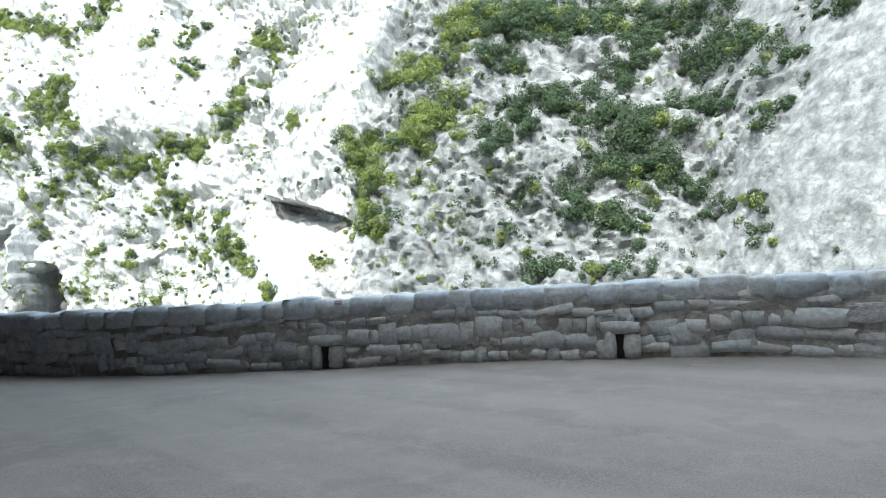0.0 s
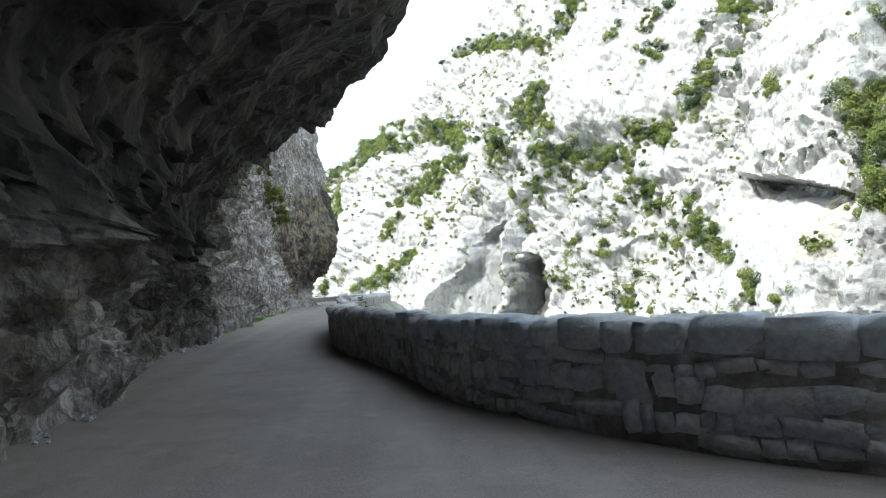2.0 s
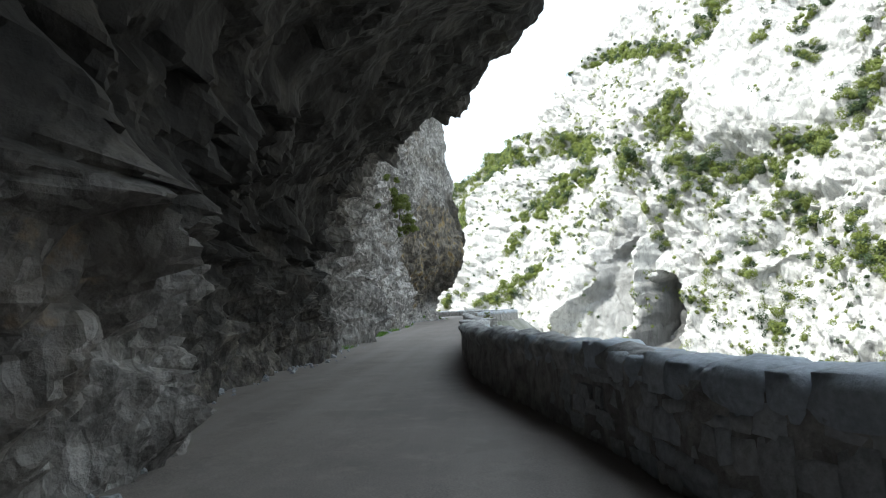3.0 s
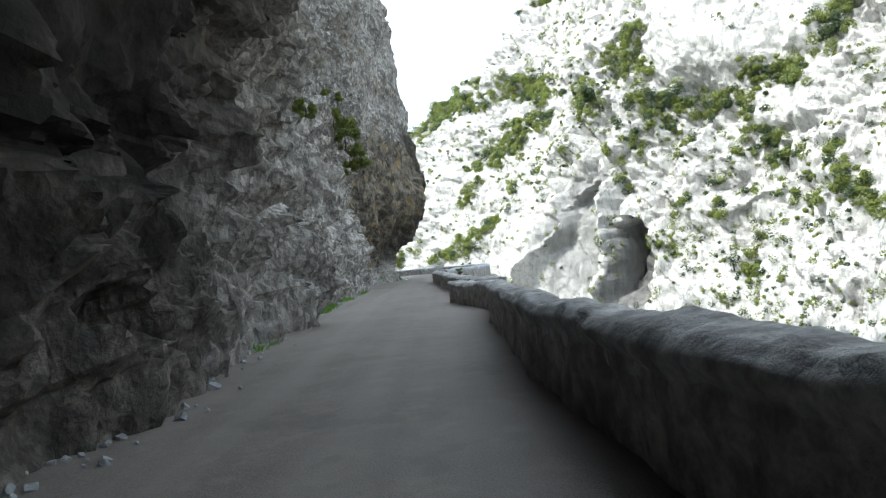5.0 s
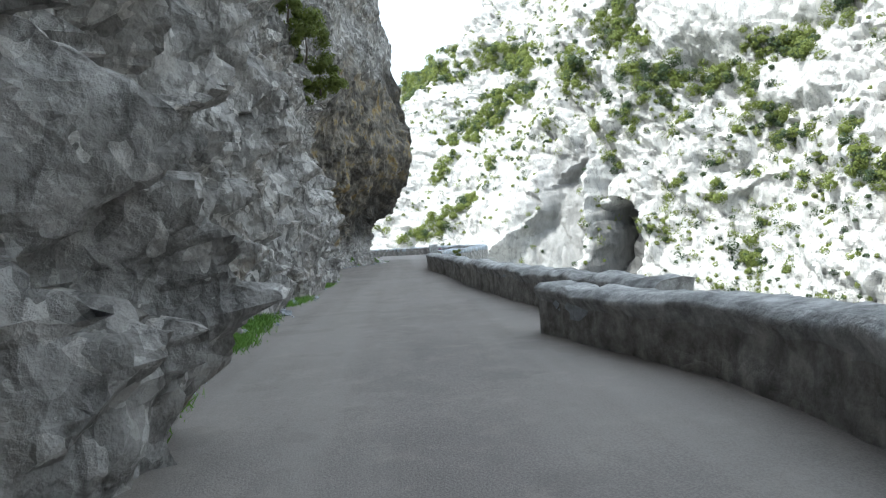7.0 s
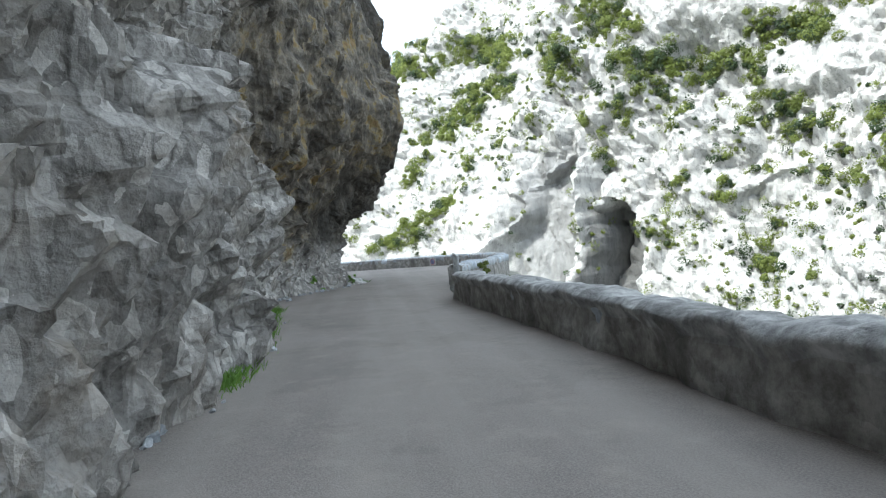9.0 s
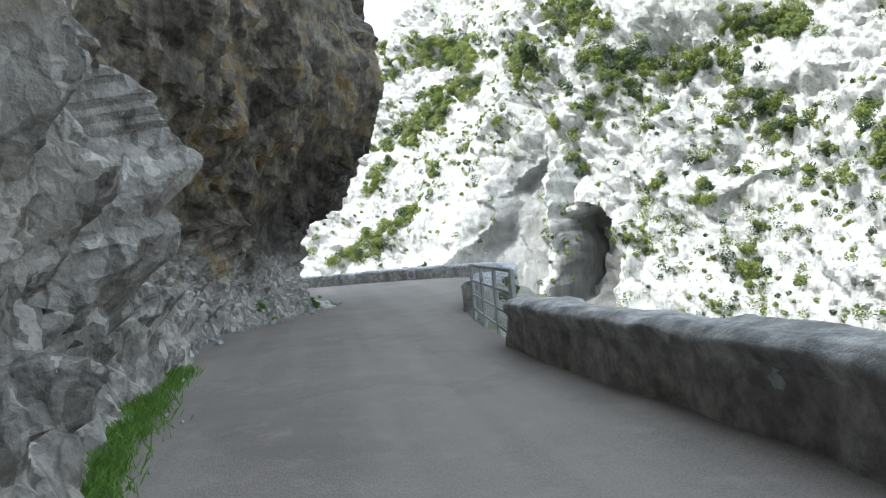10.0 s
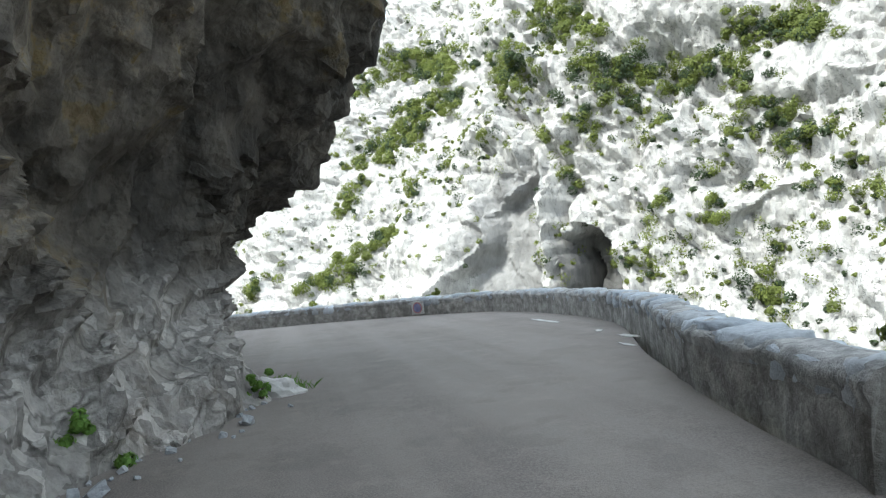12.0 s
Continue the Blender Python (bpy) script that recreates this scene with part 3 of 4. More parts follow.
# the rock's unseen top is kept low above the first bend to let in sky light, and rises along the straight
rise = np.interp(-np.where(ss < s0 + 5, 14.0, fp[:, 0]), [-9, 2], [0.2, 1.0])
base[..., 2] = np.minimum(hs, 9.0)[:, None] + np.maximum(hs - 9.0, 0.0)[:, None] * rise
du = np.gradient(base, axis=1)
dv = np.gradient(base, axis=0)
nrm = np.cross(dv, du)
nrm /= np.linalg.norm(nrm, axis=-1, keepdims=True) + 1e-9
for axis, reach in ((1, 30), (0, 6)):          # even out the fan of columns round the bends
    wide = np.concatenate([np.repeat(nrm.take([0], axis), reach, axis), nrm, np.repeat(nrm.take([-1], axis), reach, axis)], axis)
    run = np.cumsum(np.concatenate([np.zeros_like(nrm.take([0], axis)), wide], axis), axis)
    size = nrm.shape[axis]
    nrm = run.take(range(2 * reach + 1, 2 * reach + 1 + size), axis) - run.take(range(size), axis)
nrm /= np.linalg.norm(nrm, axis=-1, keepdims=True) + 1e-9
b = base.reshape(-1, 3)
# the joints of the rock run steeply, leaning back along the road as they rise
joint = Vector((0.3, -0.22, 0.93)).normalized()
onward = (Vector((-0.8, 0.6, 0)) - joint * joint.dot(Vector((-0.8, 0.6, 0)))).normalized()
turn = np.array([onward, joint.cross(onward), joint])
q = b @ turn.T
# fresh broken faces on the straight; worn smooth under the overhang and in the last hollow; thin beds at the foot of the last bulge
overhang = np.clip((b[:, 0] + 7) / 5, 0, 1) * np.clip((b[:, 2] - 2.6 + 1.5 * smooth_noise(b, 2.0, 60)) / 1.6, 0, 1)
past = np.clip((-32.5 - b[:, 0] + 2.0 * smooth_noise(b, 2.0, 57)) / 1.5, 0, 1)
hollow = past * np.clip((b[:, 2] - 2.3 + 1.2 * smooth_noise(b, 1.5, 59)) / 0.9, 0, 1)
beds = past * (1 - hollow)
fluted = np.clip((b[:, 0] + 9) / 4, 0, 1)
soft = (1 - 0.88 * overhang) * (1 - 0.6 * hollow)
q0 = q + 0.35 * np.stack([smooth_noise(q, (2.2, 2.0, 3.0), 61 + i) for i in range(3)], -1)
disp = 1.0 * blocky(q0, (2.3, 2.0, 3.4), 11, 1.4) * (0.4 + 0.6 * soft)
disp += 0.75 * blocky(q0, (0.95, 0.85, 1.5), 12, 1.9) * (1 - 0.75 * beds) * (0.25 + 0.75 * soft)
disp += 0.28 * fractured(q0, (0.8, 0.7, 1.7), 27, 0.5, 0.9, 0.06) * (1 - 0.6 * beds) * soft
disp += 0.48 * blocky(q0, (0.4, 0.36, 0.6), 13, 2.4) * (1 - 0.8 * beds) * (0.12 + 0.88 * soft)
disp += 0.5 * blocky(q0, (0.75, 0.7, 3.6), 17, 0.9) * fluted * soft
disp += 0.5 * blocky(q0 @ np.array(Euler((0.35, 0.1, 0.2)).to_matrix()).T, (1.0, 0.9, 0.34), 18, 1.0) * beds
disp += 0.26 * angular(q0, (0.2, 0.18, 0.3), 14) * (0.2 + 0.8 * soft) * (1 - 0.7 * beds) + 0.45 * smooth_noise(b, 5.0, 22)
disp += 0.35 * smooth_noise(b, (1.9, 1.9, 1.3), 23) * (1 - soft)
# a slab that juts out of the last hollow's roof
lip = b[:, 2] - (5.2 + 0.9 * (b[:, 0] + 38.5) + 0.6 * smooth_noise(b, 0.9, 28))
disp += 0.75 * np.clip(lip / 0.12, 0, 1) * np.clip(1 - lip / 1.8, 0, 1) * np.clip((b[:, 0] + 41.5) / 0.8, 0, 1) * np.clip((-35.0 - b[:, 0]) / 0.8, 0, 1)
calm = np.clip((b[:, 2] + 0.5) / 1.2, 0.4, 1)
disp = np.where(disp > 0.15, 0.15 + 0.6 * (disp - 0.15), disp)          # hollows run deeper than noses stand out
b = b + nrm.reshape(-1, 3) * (disp * calm - 0.2 * (1 - overhang))[:, None]
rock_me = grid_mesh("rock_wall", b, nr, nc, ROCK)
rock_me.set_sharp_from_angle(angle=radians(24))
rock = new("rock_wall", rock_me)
tagged(rock, "overhanging fractured grey limestone rock face beside the road", "rock face", kind="structure")
def hillside(name, edge, out, cols, rise=1.0):
    """The unseen slope added behind a rock face's top edge, steep enough to keep the sun off the road."""
    back = [edge]
    for d, h in ((3, 15), (14, 60), (60, 110)):
        e = edge.copy()
        e[:, :2] -= out * d
        e[:, 2] += h * rise
        back.append(e)
    return tagged(new(name, grid_mesh(name, np.stack(back).reshape(-1, 3), 4, cols, SCREE)), "unseen scrubby limestone hillside added above the road to block the sun", "hillside", kind="structure")


hillside("hillside", b.reshape(nr, nc, 3)[-1], fr, nc, rise)

# unseen rock added on the outer side of the road behind the start, to block the sun
bs = np.linspace(0, BACK.length, 130)
bh = np.concatenate([np.linspace(-1, 12, 40), np.linspace(12, 36, 34)[1:]])
bp, br = BACK.at(bs), BACK.right(bs, 2.0)
bb = np.zeros((len(bh), len(bs), 3))
bb[..., :2] = bp[None] - br[None] * (0.12 * np.maximum(bh, 0))[:, None, None] + br[None] * 0.3
bb[..., 2] = bh[:, None]
flat = bb.reshape(-1, 3)
push = 1.6 * angular(skewed(flat, 2.5, 67), (2.6, 2.1, 3.6), 15) + 0.8 * angular(flat, (1.0, 0.85, 1.7), 16)
flat[:, :2] += np.tile(br, (len(bh), 1)) * (push - 0.8)[:, None]
back_me = grid_mesh("sun_block_rock", flat, len(bh), len(bs), ROCK)
back_me.set_sharp_from_angle(angle=radians(28))
tagged(new("sun_block_rock", back_me), "unseen steep limestone rock face added to keep sun off the bend", "rock face", kind="structure")
hillside("sun_block_slope", flat.reshape(len(bh), len(bs), 3)[-1], br, len(bs))


# ---- far cliff across the gorge ----
def cliff_top(x):
    return np.interp(x, [-260, -215, -200, -185, -170, -160, -155, -150, -148, -146, -142, -136, -131, -110, 140], [40, 44, 47, 53, 54, 50, 47, 50, 54, 63, 74, 89, 98, 120, 120])


def block(x, z, cx, cz, rx, rz, p=6):
    """1 inside a rounded block on the face, falling to 0 outside."""
    return np.exp(-np.abs((x - cx) / rx) ** p - np.abs((z - cz) / rz) ** p)


def cliff_parts(x, z):
    """The forms that stand out on the face: how far each comes forward, and where the rock is worn smooth."""
    bend = np.column_stack([x, np.zeros(len(x)), z])
    x = x + 2.6 * smooth_noise(bend, 5.0, 51) + 1.2 * smooth_noise(bend, 1.8, 52)
    z = z + 2.6 * smooth_noise(bend, 5.0, 53) + 1.2 * smooth_noise(bend, 1.8, 54)
    tall = block(x, z, -69, 47, 15, 15)
    ridge = block(x, z - 0.5 * (x + 24), -24, 33, 12, 15)
    dome = block(x, z, -57, 23, 6.5, 5.0, 4)
    patch = block(x, z, -30, 4, 13.5, 8.5)
    bulge = block(x, z, -141, 15, 6, 12, 4)
    foot = block(x, z, -108, 2, 7, 7, 4)
    buttress = block(x, z, -89.6, 6, 1.8, 15, 4)
    slab = block((x + 61.5) * 0.85 + (z - 5.5) * 0.53, -(x + 61.5) * 0.53 + (z - 5.5) * 0.85, 0, 1.1, 4.6, 1.0, 6)
    shoulder = 1 / (1 + np.exp(-np.clip(x - 42 - 0.45 * (z - 8), -30, 30)))
    flank = -94.5 - 0.46 * (14.5 - z)          # the slanting left edge of the water-worn recess
    low = 1 / (1 + np.exp(np.clip((z - 14.5) / 0.5, -30, 30)))
    niche = low / (1 + np.exp(np.clip((flank - x) / 0.25, -30, 30))) / (1 + np.exp(np.clip((x + 91) / 0.25, -30, 30)))
    rib = low * np.exp(-((x - flank + 0.9) / 0.8) ** 2)
    slot = block(x, z, -87.6, 2, 0.8, 9, 6)
    cave = np.exp(-np.hypot((x + 84.4) / 3.3, np.maximum(z + 1.0, 0) / 6.2) ** 16 - np.maximum(-8 - z, 0))
    forward = 4.5 * tall + 5.0 * ridge + 3.0 * dome + 1.0 * patch + 4.0 * bulge + 2.5 * foot + 3.0 * buttress + 1.2 * slab - 4.5 * niche + 1.4 * rib - 3.5 * slot + 2.0 * shoulder - 8.0 * cave
    worn = np.clip(0.85 * tall + 0.7 * ridge + 0.8 * dome + 0.85 * patch + 0.5 * bulge + 0.6 * foot + 0.5 * slab + 0.9 * niche + 0.85 * cave + 0.85 * shoulder, 0, 0.9)
    return forward, worn


def cliff_y(x, z):
    f = np.interp(x, [-260, -200, -185, -163, -150, -131, -102, -85, -60, -40, -16, 5, 25, 38, 56, 140], [142, 130, 131, 126, 113, 119, 125, 133, 139, 131, 115, 110, 108, 110, 84, 60])
    r = np.interp(x, [-160, -131, -85, -60, -16, 20], [0.7, 0.75, 0.35, 0.4, 0.6, 0.85])
    y = f + r * (z - 4)
    roof = 12.5 - 0.32 * (x + 24)
    cleft = np.exp(-((x + 26) / 9.5) ** 6) * np.clip((roof - z) / 0.7, 0, 1) * np.clip((z - roof + 6.0) / 5.5, 0, 1)
    gully = np.exp(-((x + 16 - 0.12 * z) / 2.2) ** 2)
    return y + 12.0 * cleft + 3.5 * gully


def cliff_points(x, z):
    """Points of the cliff's face, with its relief, for plan x and height z."""
    zt = cliff_top(x)
    over = np.maximum(z - zt, 0)
    zc = np.minimum(z, zt) - 0.15 * over
    p = np.column_stack([x, cliff_y(x, zc) + 2.0 * over, zc])
    turn = np.array(Euler((0.2, 0.5, 0.3)).to_matrix())
    q = p @ turn.T
    forward, worn = cliff_parts(x, zc)
    rough = (1 - worn) * np.interp(x, [-25, -8], [1.0, 0.65]) * np.clip(0.75 + 1.4 * smooth_noise(p, (14, 40, 18), 39), 0.3, 1.0)
    big = 0.35 + 0.65 * rough
    q = q + np.stack([2.4 * smooth_noise(q, (7, 7, 11), 70 + i) for i in range(3)], -1)
    d = 4.0 * smooth_noise(p, (24, 60, 34), 31) * big + 5.0 * blocky(q, (11, 11, 18), 32) * (0.15 + 0.85 * rough)
    d += 3.2 * blocky(q, (4.2, 4.2, 7.0), 33, 1.5) * (0.2 + 0.8 * rough) + 1.9 * blocky(q, (1.7, 1.7, 2.6), 37, 1.9) * (0.25 + 0.75 * rough)
    d += 1.2 * fractured(q, (3.0, 3.0, 6.0), 34, 0.5, 0.9, 0.06) * (0.15 + 0.85 * rough)
    d += 0.85 * angular(q, (0.9, 0.9, 1.3), 36) * (0.35 + 0.65 * rough) + 0.9 * angular(q, (4.0, 4.0, 7.0), 38) * worn
    p[:, 1] -= d + forward
    p[:, 2] += 0.25 * d
    return p


cx = np.concatenate([np.arange(-230, -160, 0.9), np.arange(-160, 45, 0.3), np.arange(45, 130, 0.9)])
cz = np.concatenate([np.arange(-46, -14, 1.0), np.arange(-14, 66, 0.3), np.arange(66, 124, 0.8)])
gx, gz = np.meshgrid(cx, cz)
cp = cliff_points(gx.ravel(), gz.ravel())
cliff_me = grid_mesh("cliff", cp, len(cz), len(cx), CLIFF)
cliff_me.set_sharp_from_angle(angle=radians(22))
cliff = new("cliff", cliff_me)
tagged(cliff, "sunlit white limestone cliff across the gorge with shrubs", "cliff", kind="structure")

# ---- gorge: slope below the road and the ground ----
gs = np.linspace(0, EDGE.length, 200)
ep, er = EDGE.at(gs), EDGE.right(gs, 4.0)
strips = []
for d, h in ((-0.6, -0.25), (0.9, -0.35), (2.5, -2.2), (7, -9), (16, -22), (32, -46)):
    e = np.column_stack([ep + er * d, np.full(len(gs), float(h))])
    e[:, 2] += (0 if d < 1.5 else 1.0) * 1.5 * smooth_noise(e, 4.0, 41)
    strips.append(e)
slope = new("gorge_slope", grid_mesh("gorge_slope", np.stack(strips).reshape(-1, 3), len(strips), len(gs), SCREE))
tagged(slope, "steep scree slope below the parapet", "slope", kind="structure")
g = 1500.0
ground = new("ground", grid_mesh("ground", np.array([(x, y, -45.0) for y in np.linspace(-g, g, 12) for x in np.linspace(-g, g, 12)]), 12, 12, SCREE))
tagged(ground, "stony gorge floor far below the road", "ground", kind="structure")


# ---- parapets ----
def stone_mesh(name, material, seed, rounded):
    """A rough stone about one unit across, centred: a bevelled block knocked out of true."""
    r = random.Random(seed)
    bm = bmesh.new()
    bmesh.ops.create_cube(bm, size=1.0)
    bmesh.ops.subdivide_edges(bm, edges=bm.edges[:], cuts=2 if rounded else 1, use_grid_fill=True)
    for v in bm.verts:
        ball = v.co.normalized() * 0.58
        v.co = v.co.lerp(ball, 0.5 if rounded else 0.22)
        v.co += Vector([r.uniform(-0.045, 0.045) if rounded else r.uniform(-0.085, 0.085) for _ in range(3)])
    return from_bmesh(name, bm, material, True)


CAPS = [stone_mesh("coping_stone", COPING, 100 + i, True) for i in range(9)]
BLOCKS = [stone_mesh("stone", STONE, 200 + i, False) for i in range(9)]
WALL_THICK, WALL_TOP = 0.45, 0.70


def wall_frame(curve, s):
    p, d = curve.at(s), curve.along(s, 0.25)
    return Vector((p[0], p[1], 0)), Vector((d[0], d[1], 0)), Vector((d[1], -d[0], 0))


def set_stone(me, o, d, w, size, yaw=0.0, tip=0.0):
    m = Matrix((d, w, Vector((0, 0, 1)))).transposed().to_4x4()
    m.translation = o
    return m @ pose(0, 0, 0, tip, 0, yaw) @ Matrix.Diagonal((*size, 1))


def joined(name, pieces, material, smooth):
    """Many stones as one mesh: (mesh, matrix) pairs."""
    vs, polys, off = [], [], 0
    for me, m in pieces:
        co = np.empty(len(me.vertices) * 3, dtype=np.float32)
        me.vertices.foreach_get("co", co)
        mm = np.array(m)
        vs.append(co.reshape(-1, 3) @ mm[:3, :3].T + mm[:3, 3])
        polys += [[off + i for i in f.vertices] for f in me.polygons]
        off += len(me.vertices)
    out = bpy.data.meshes.new(name)
    out.from_pydata(np.vstack(vs).tolist(), [], polys)
    for f in out.polygons:
        f.use_smooth = smooth
    out.materials.append(material)
    return out


def mortared(p):
    """How thickly the masons smeared the wall: bare stone in the first bend, mortar further on."""
    x = np.asarray(p)[..., 0]
    return np.interp(-x, [-12, -4, 14, 30, 34, 36], [0.0, 0.75, 1.0, 1.0, 0.6, 0.45])


def stature(x):
    """The wall's height as a share of its height in the first bend: it sinks along the straight."""
    return np.interp(-np.asarray(x, float), [-6, 6, 12], [1.0, 0.76, 0.64])


def parapet(name, curve, label, seed, near, part_from=0.0, part_to=1e9):
    """A stone parapet on the right of the road: mortared core, face stones, a coping of rounded stones."""
    r = random.Random(seed)
    # core
    n = max(8, int(curve.length / 0.11))
    cs = np.linspace(0, curve.length, n)
    p, w = curve.at(cs), curve.right(cs, 0.3)
    prof = [(0.0, -0.5), (0.0, 0.3), (0.0, WALL_TOP - 0.1), (0.015, WALL_TOP + 0.08), (0.09, WALL_TOP + 0.17), (WALL_THICK / 2, WALL_TOP + 0.2), (WALL_THICK - 0.06, WALL_TOP + 0.1), (WALL_THICK, 0.3), (WALL_THICK, -1.2)]
    coarse = np.array(prof)
    t = np.linspace(0, len(coarse) - 1, 25)
    prof = [(float(np.interp(k, range(len(coarse)), coarse[:, 0])), float(np.interp(k, range(len(coarse)), coarse[:, 1]))) for k in t]
    z0 = road_height(p[:, 0], p[:, 1])
    smear = mortared(p)          # 0: open stonework, 1: stones all but buried in mortar
    rows = []
    tall_k = stature(p[:, 0])
    for o, h in prof:
        plump = smear * (0.085 if h > WALL_TOP else 0.02)
        rows.append(np.column_stack([p + w * (o + (-1 if o < WALL_THICK / 2 else 1) * plump)[:, None], h * (tall_k if h > 0 else 1.0) + z0 * (1 if h < 0.5 else 0.3) + (smear * 0.07 if h > WALL_TOP else 0)]))
    v = np.stack(rows, 1)
    lumps = np.stack([0.13 * smooth_noise(v.reshape(-1, 3), 0.45, seed + i) + 0.05 * smooth_noise(v.reshape(-1, 3), 0.15, seed + 5 + i) for i in range(3)], -1)
    v = v + lumps.reshape(v.shape) * (0.3 + 0.7 * smear)[:, None, None]
    me = grid_mesh("core", v.reshape(-1, 3), n, len(prof), MORTAR)
    bm = bmesh.new()
    bm.from_mesh(me)
    bm.verts.ensure_lookup_table()
    bm.faces.new([bm.verts[i] for i in range(len(prof))])
    bm.faces.new([bm.verts[(n - 1) * len(prof) + i] for i in range(len(prof))][::-1])
    bmesh.ops.recalc_face_normals(bm, faces=bm.faces)
    bm.to_mesh(me)
    bm.free()
    me.materials.append(COPING_RENDER)
    for f in me.polygons:
        if f.center.z > (WALL_TOP - 0.02) * float(stature(f.center.x)) + 0.06 * math.sin(1.9 * f.center.x + seed) * math.sin(2.7 * f.center.y):
            f.material_index = 1
    wall = new(name)
    tagged(wall, label, "parapet wall", "stone parapets along the road", kind="structure")
    part("core", me, wall, "weathered mortar core")
    rest = []
    # coping
    s = 0.05
    while s < curve.length - 0.2:
        length = min(r.uniform(0.3, 0.62), curve.length - s)
        o, d, ww = wall_frame(curve, s + length / 2)
        zz = float(road_height(o.x, o.y)) * 0.3
        m = set_stone(None, o + ww * (WALL_THICK / 2) + Vector((0, 0, (WALL_TOP + 0.1) * float(stature(o.x)) + zz + r.uniform(-0.02, 0.02) - 0.12 * float(mortared((o.x, o.y))))), d, ww,
                      (length * 1.08, WALL_THICK * r.uniform(1.05, 1.22) * (1 - 0.22 * float(mortared((o.x, o.y)))), r.uniform(0.27, 0.34)), r.uniform(-3, 3), r.uniform(-4, 4))
        part("coping_stone", CAPS[r.randrange(9)], wall, m=m)
        s += length
    # face stones in wandering courses, no two alike
    h = 0.02
    while h < WALL_TOP - 0.05:
        ch = min(r.uniform(0.12, 0.22), WALL_TOP - h)
        s = r.uniform(0, 0.2)
        ph = r.uniform(0, 6)
        while s < curve.length - 0.1:
            length = r.uniform(0.12, 0.3) if r.random() < 0.55 else r.uniform(0.3, 0.55)
            o, d, ww = wall_frame(curve, min(s + length / 2, curve.length - 0.05))
            zz = float(road_height(o.x, o.y)) * (1 - 0.7 * h / WALL_TOP) + 0.04 * math.sin(s * 1.7 + ph) + 0.03 * math.sin(s * 4.1 + 2 * ph)
            if float(mortared((o.x, o.y))) < 0.43 and r.random() < near * (1 - 0.5 * float(mortared((o.x, o.y)))):
                tall = ch * (r.uniform(1.2, 1.7) if r.random() < 0.18 else r.uniform(0.78, 1.0))
                mid = min(max(h + ch / 2 + zz, 0.06 + float(road_height(o.x, o.y))), WALL_TOP * float(stature(o.x)) - tall / 2)
                m = set_stone(None, o + ww * (0.068 + 0.022 * float(mortared((o.x, o.y)))) + Vector((0, 0, mid)), d, ww,
                              (length * r.uniform(0.95, 1.1), 0.17 * r.uniform(0.9, 1.2), tall * 1.08), r.uniform(-4, 4), r.uniform(-6, 6)) @ pose(0, 0, 0, 0, r.uniform(-5, 5), 0)
                mesh = BLOCKS[r.randrange(9)]
                if part_from < s < part_to:
                    part("stone", mesh, wall, m=m)
                else:
                    rest.append((mesh, m))
            s += length
        h += ch
    if rest:
        tagged(part("stonework", joined("stonework", rest, STONE, False), wall, "rough grey rubble stonework"), kind="stuff")
    return wall


def plan_s(curve, x, y):
    return float(curve.s[np.argmin((curve.p[:, 0] - x) ** 2 + (curve.p[:, 1] - y) ** 2)])


parapet("parapet_wall_1", WALL_A, "low grey rubble stone parapet with rounded coping round the bend", 301, 0.97, plan_s(WALL_A, 24.0, 25), plan_s(WALL_A, 9.5, 26.6))
parapet("parapet_wall_2", WALL_B, "straight low grey stone parapet ending at the steel railing", 302, 0.9, 1e6, 2e6)
parapet("parapet_wall_3", WALL_C, "curved low grey stone parapet round the outer bend", 303, 0.9, 1e6, 2e6)


# ---- steel railing in the gap between parapets ----
def railing():
    rail = new("steel_railing", None)
    a, c = Vector((-30.55, 50.4, 0)), Vector((-34.45, 53.75, 0))
    spots = [a, a.lerp(c, 0.33), a.lerp(c, 0.67), c]
    for i, p in enumerate(spots):
        bm = bmesh.new()
        bmesh.ops.create_cube(bm, size=1.0)
        bmesh.ops.scale(bm, vec=(0.11, 0.06, 1.15), verts=bm.verts)
        bmesh.ops.bevel(bm, geom=list(bm.edges), offset=0.008, segments=1, affect='EDGES')
        d = (c - a).normalized()
        m = Matrix.Translation(p + Vector((0, 0, 0.42))) @ pose(0, 0, 0, 0, 0, math.degrees(math.atan2(d.y, d.x)))
        part("post", from_bmesh("post", bm, STEEL), rail, m=m)
    for z, rad in ((0.97, 0.032), (0.66, 0.022), (0.36, 0.022), (0.08, 0.022)):
        part("rail", tube("rail", [p + Vector((0, 0, z)) for p in spots], rad, STEEL), rail)
    n = Vector((c.y - a.y, a.x - c.x, 0)).normalized() * 0.035
    bm = bmesh.new()
    def bar(p, q2, r):
        d = (q2 - p).normalized()
        u = d.orthogonal().normalized() * r
        w = d.cross(u)
        ring = [[bm.verts.new(e + u), bm.verts.new(e + w), bm.verts.new(e - u), bm.verts.new(e - w)] for e in (p, q2)]
        for j in range(4):
            bm.faces.new((ring[0][j], ring[0][(j + 1) % 4], ring[1][(j + 1) % 4], ring[1][j]))
    for i in range(15):
        z = 0.12 + i * 0.06
        bar(a + n + Vector((0, 0, z)), c + n + Vector((0, 0, z)), 0.003)
    steps = 52
    for i in range(steps + 1):
        p = a.lerp(c, i / steps) + n
        bar(p + Vector((0, 0, 0.1)), p + Vector((0, 0, 0.97)), 0.002)
    part("wire_mesh", from_bmesh("wire_mesh", bm, STEEL), rail, "thin welded wire mesh panel")
    return tagged(rail, "galvanised steel railing with wire mesh between two parapets", "railing")


railing()


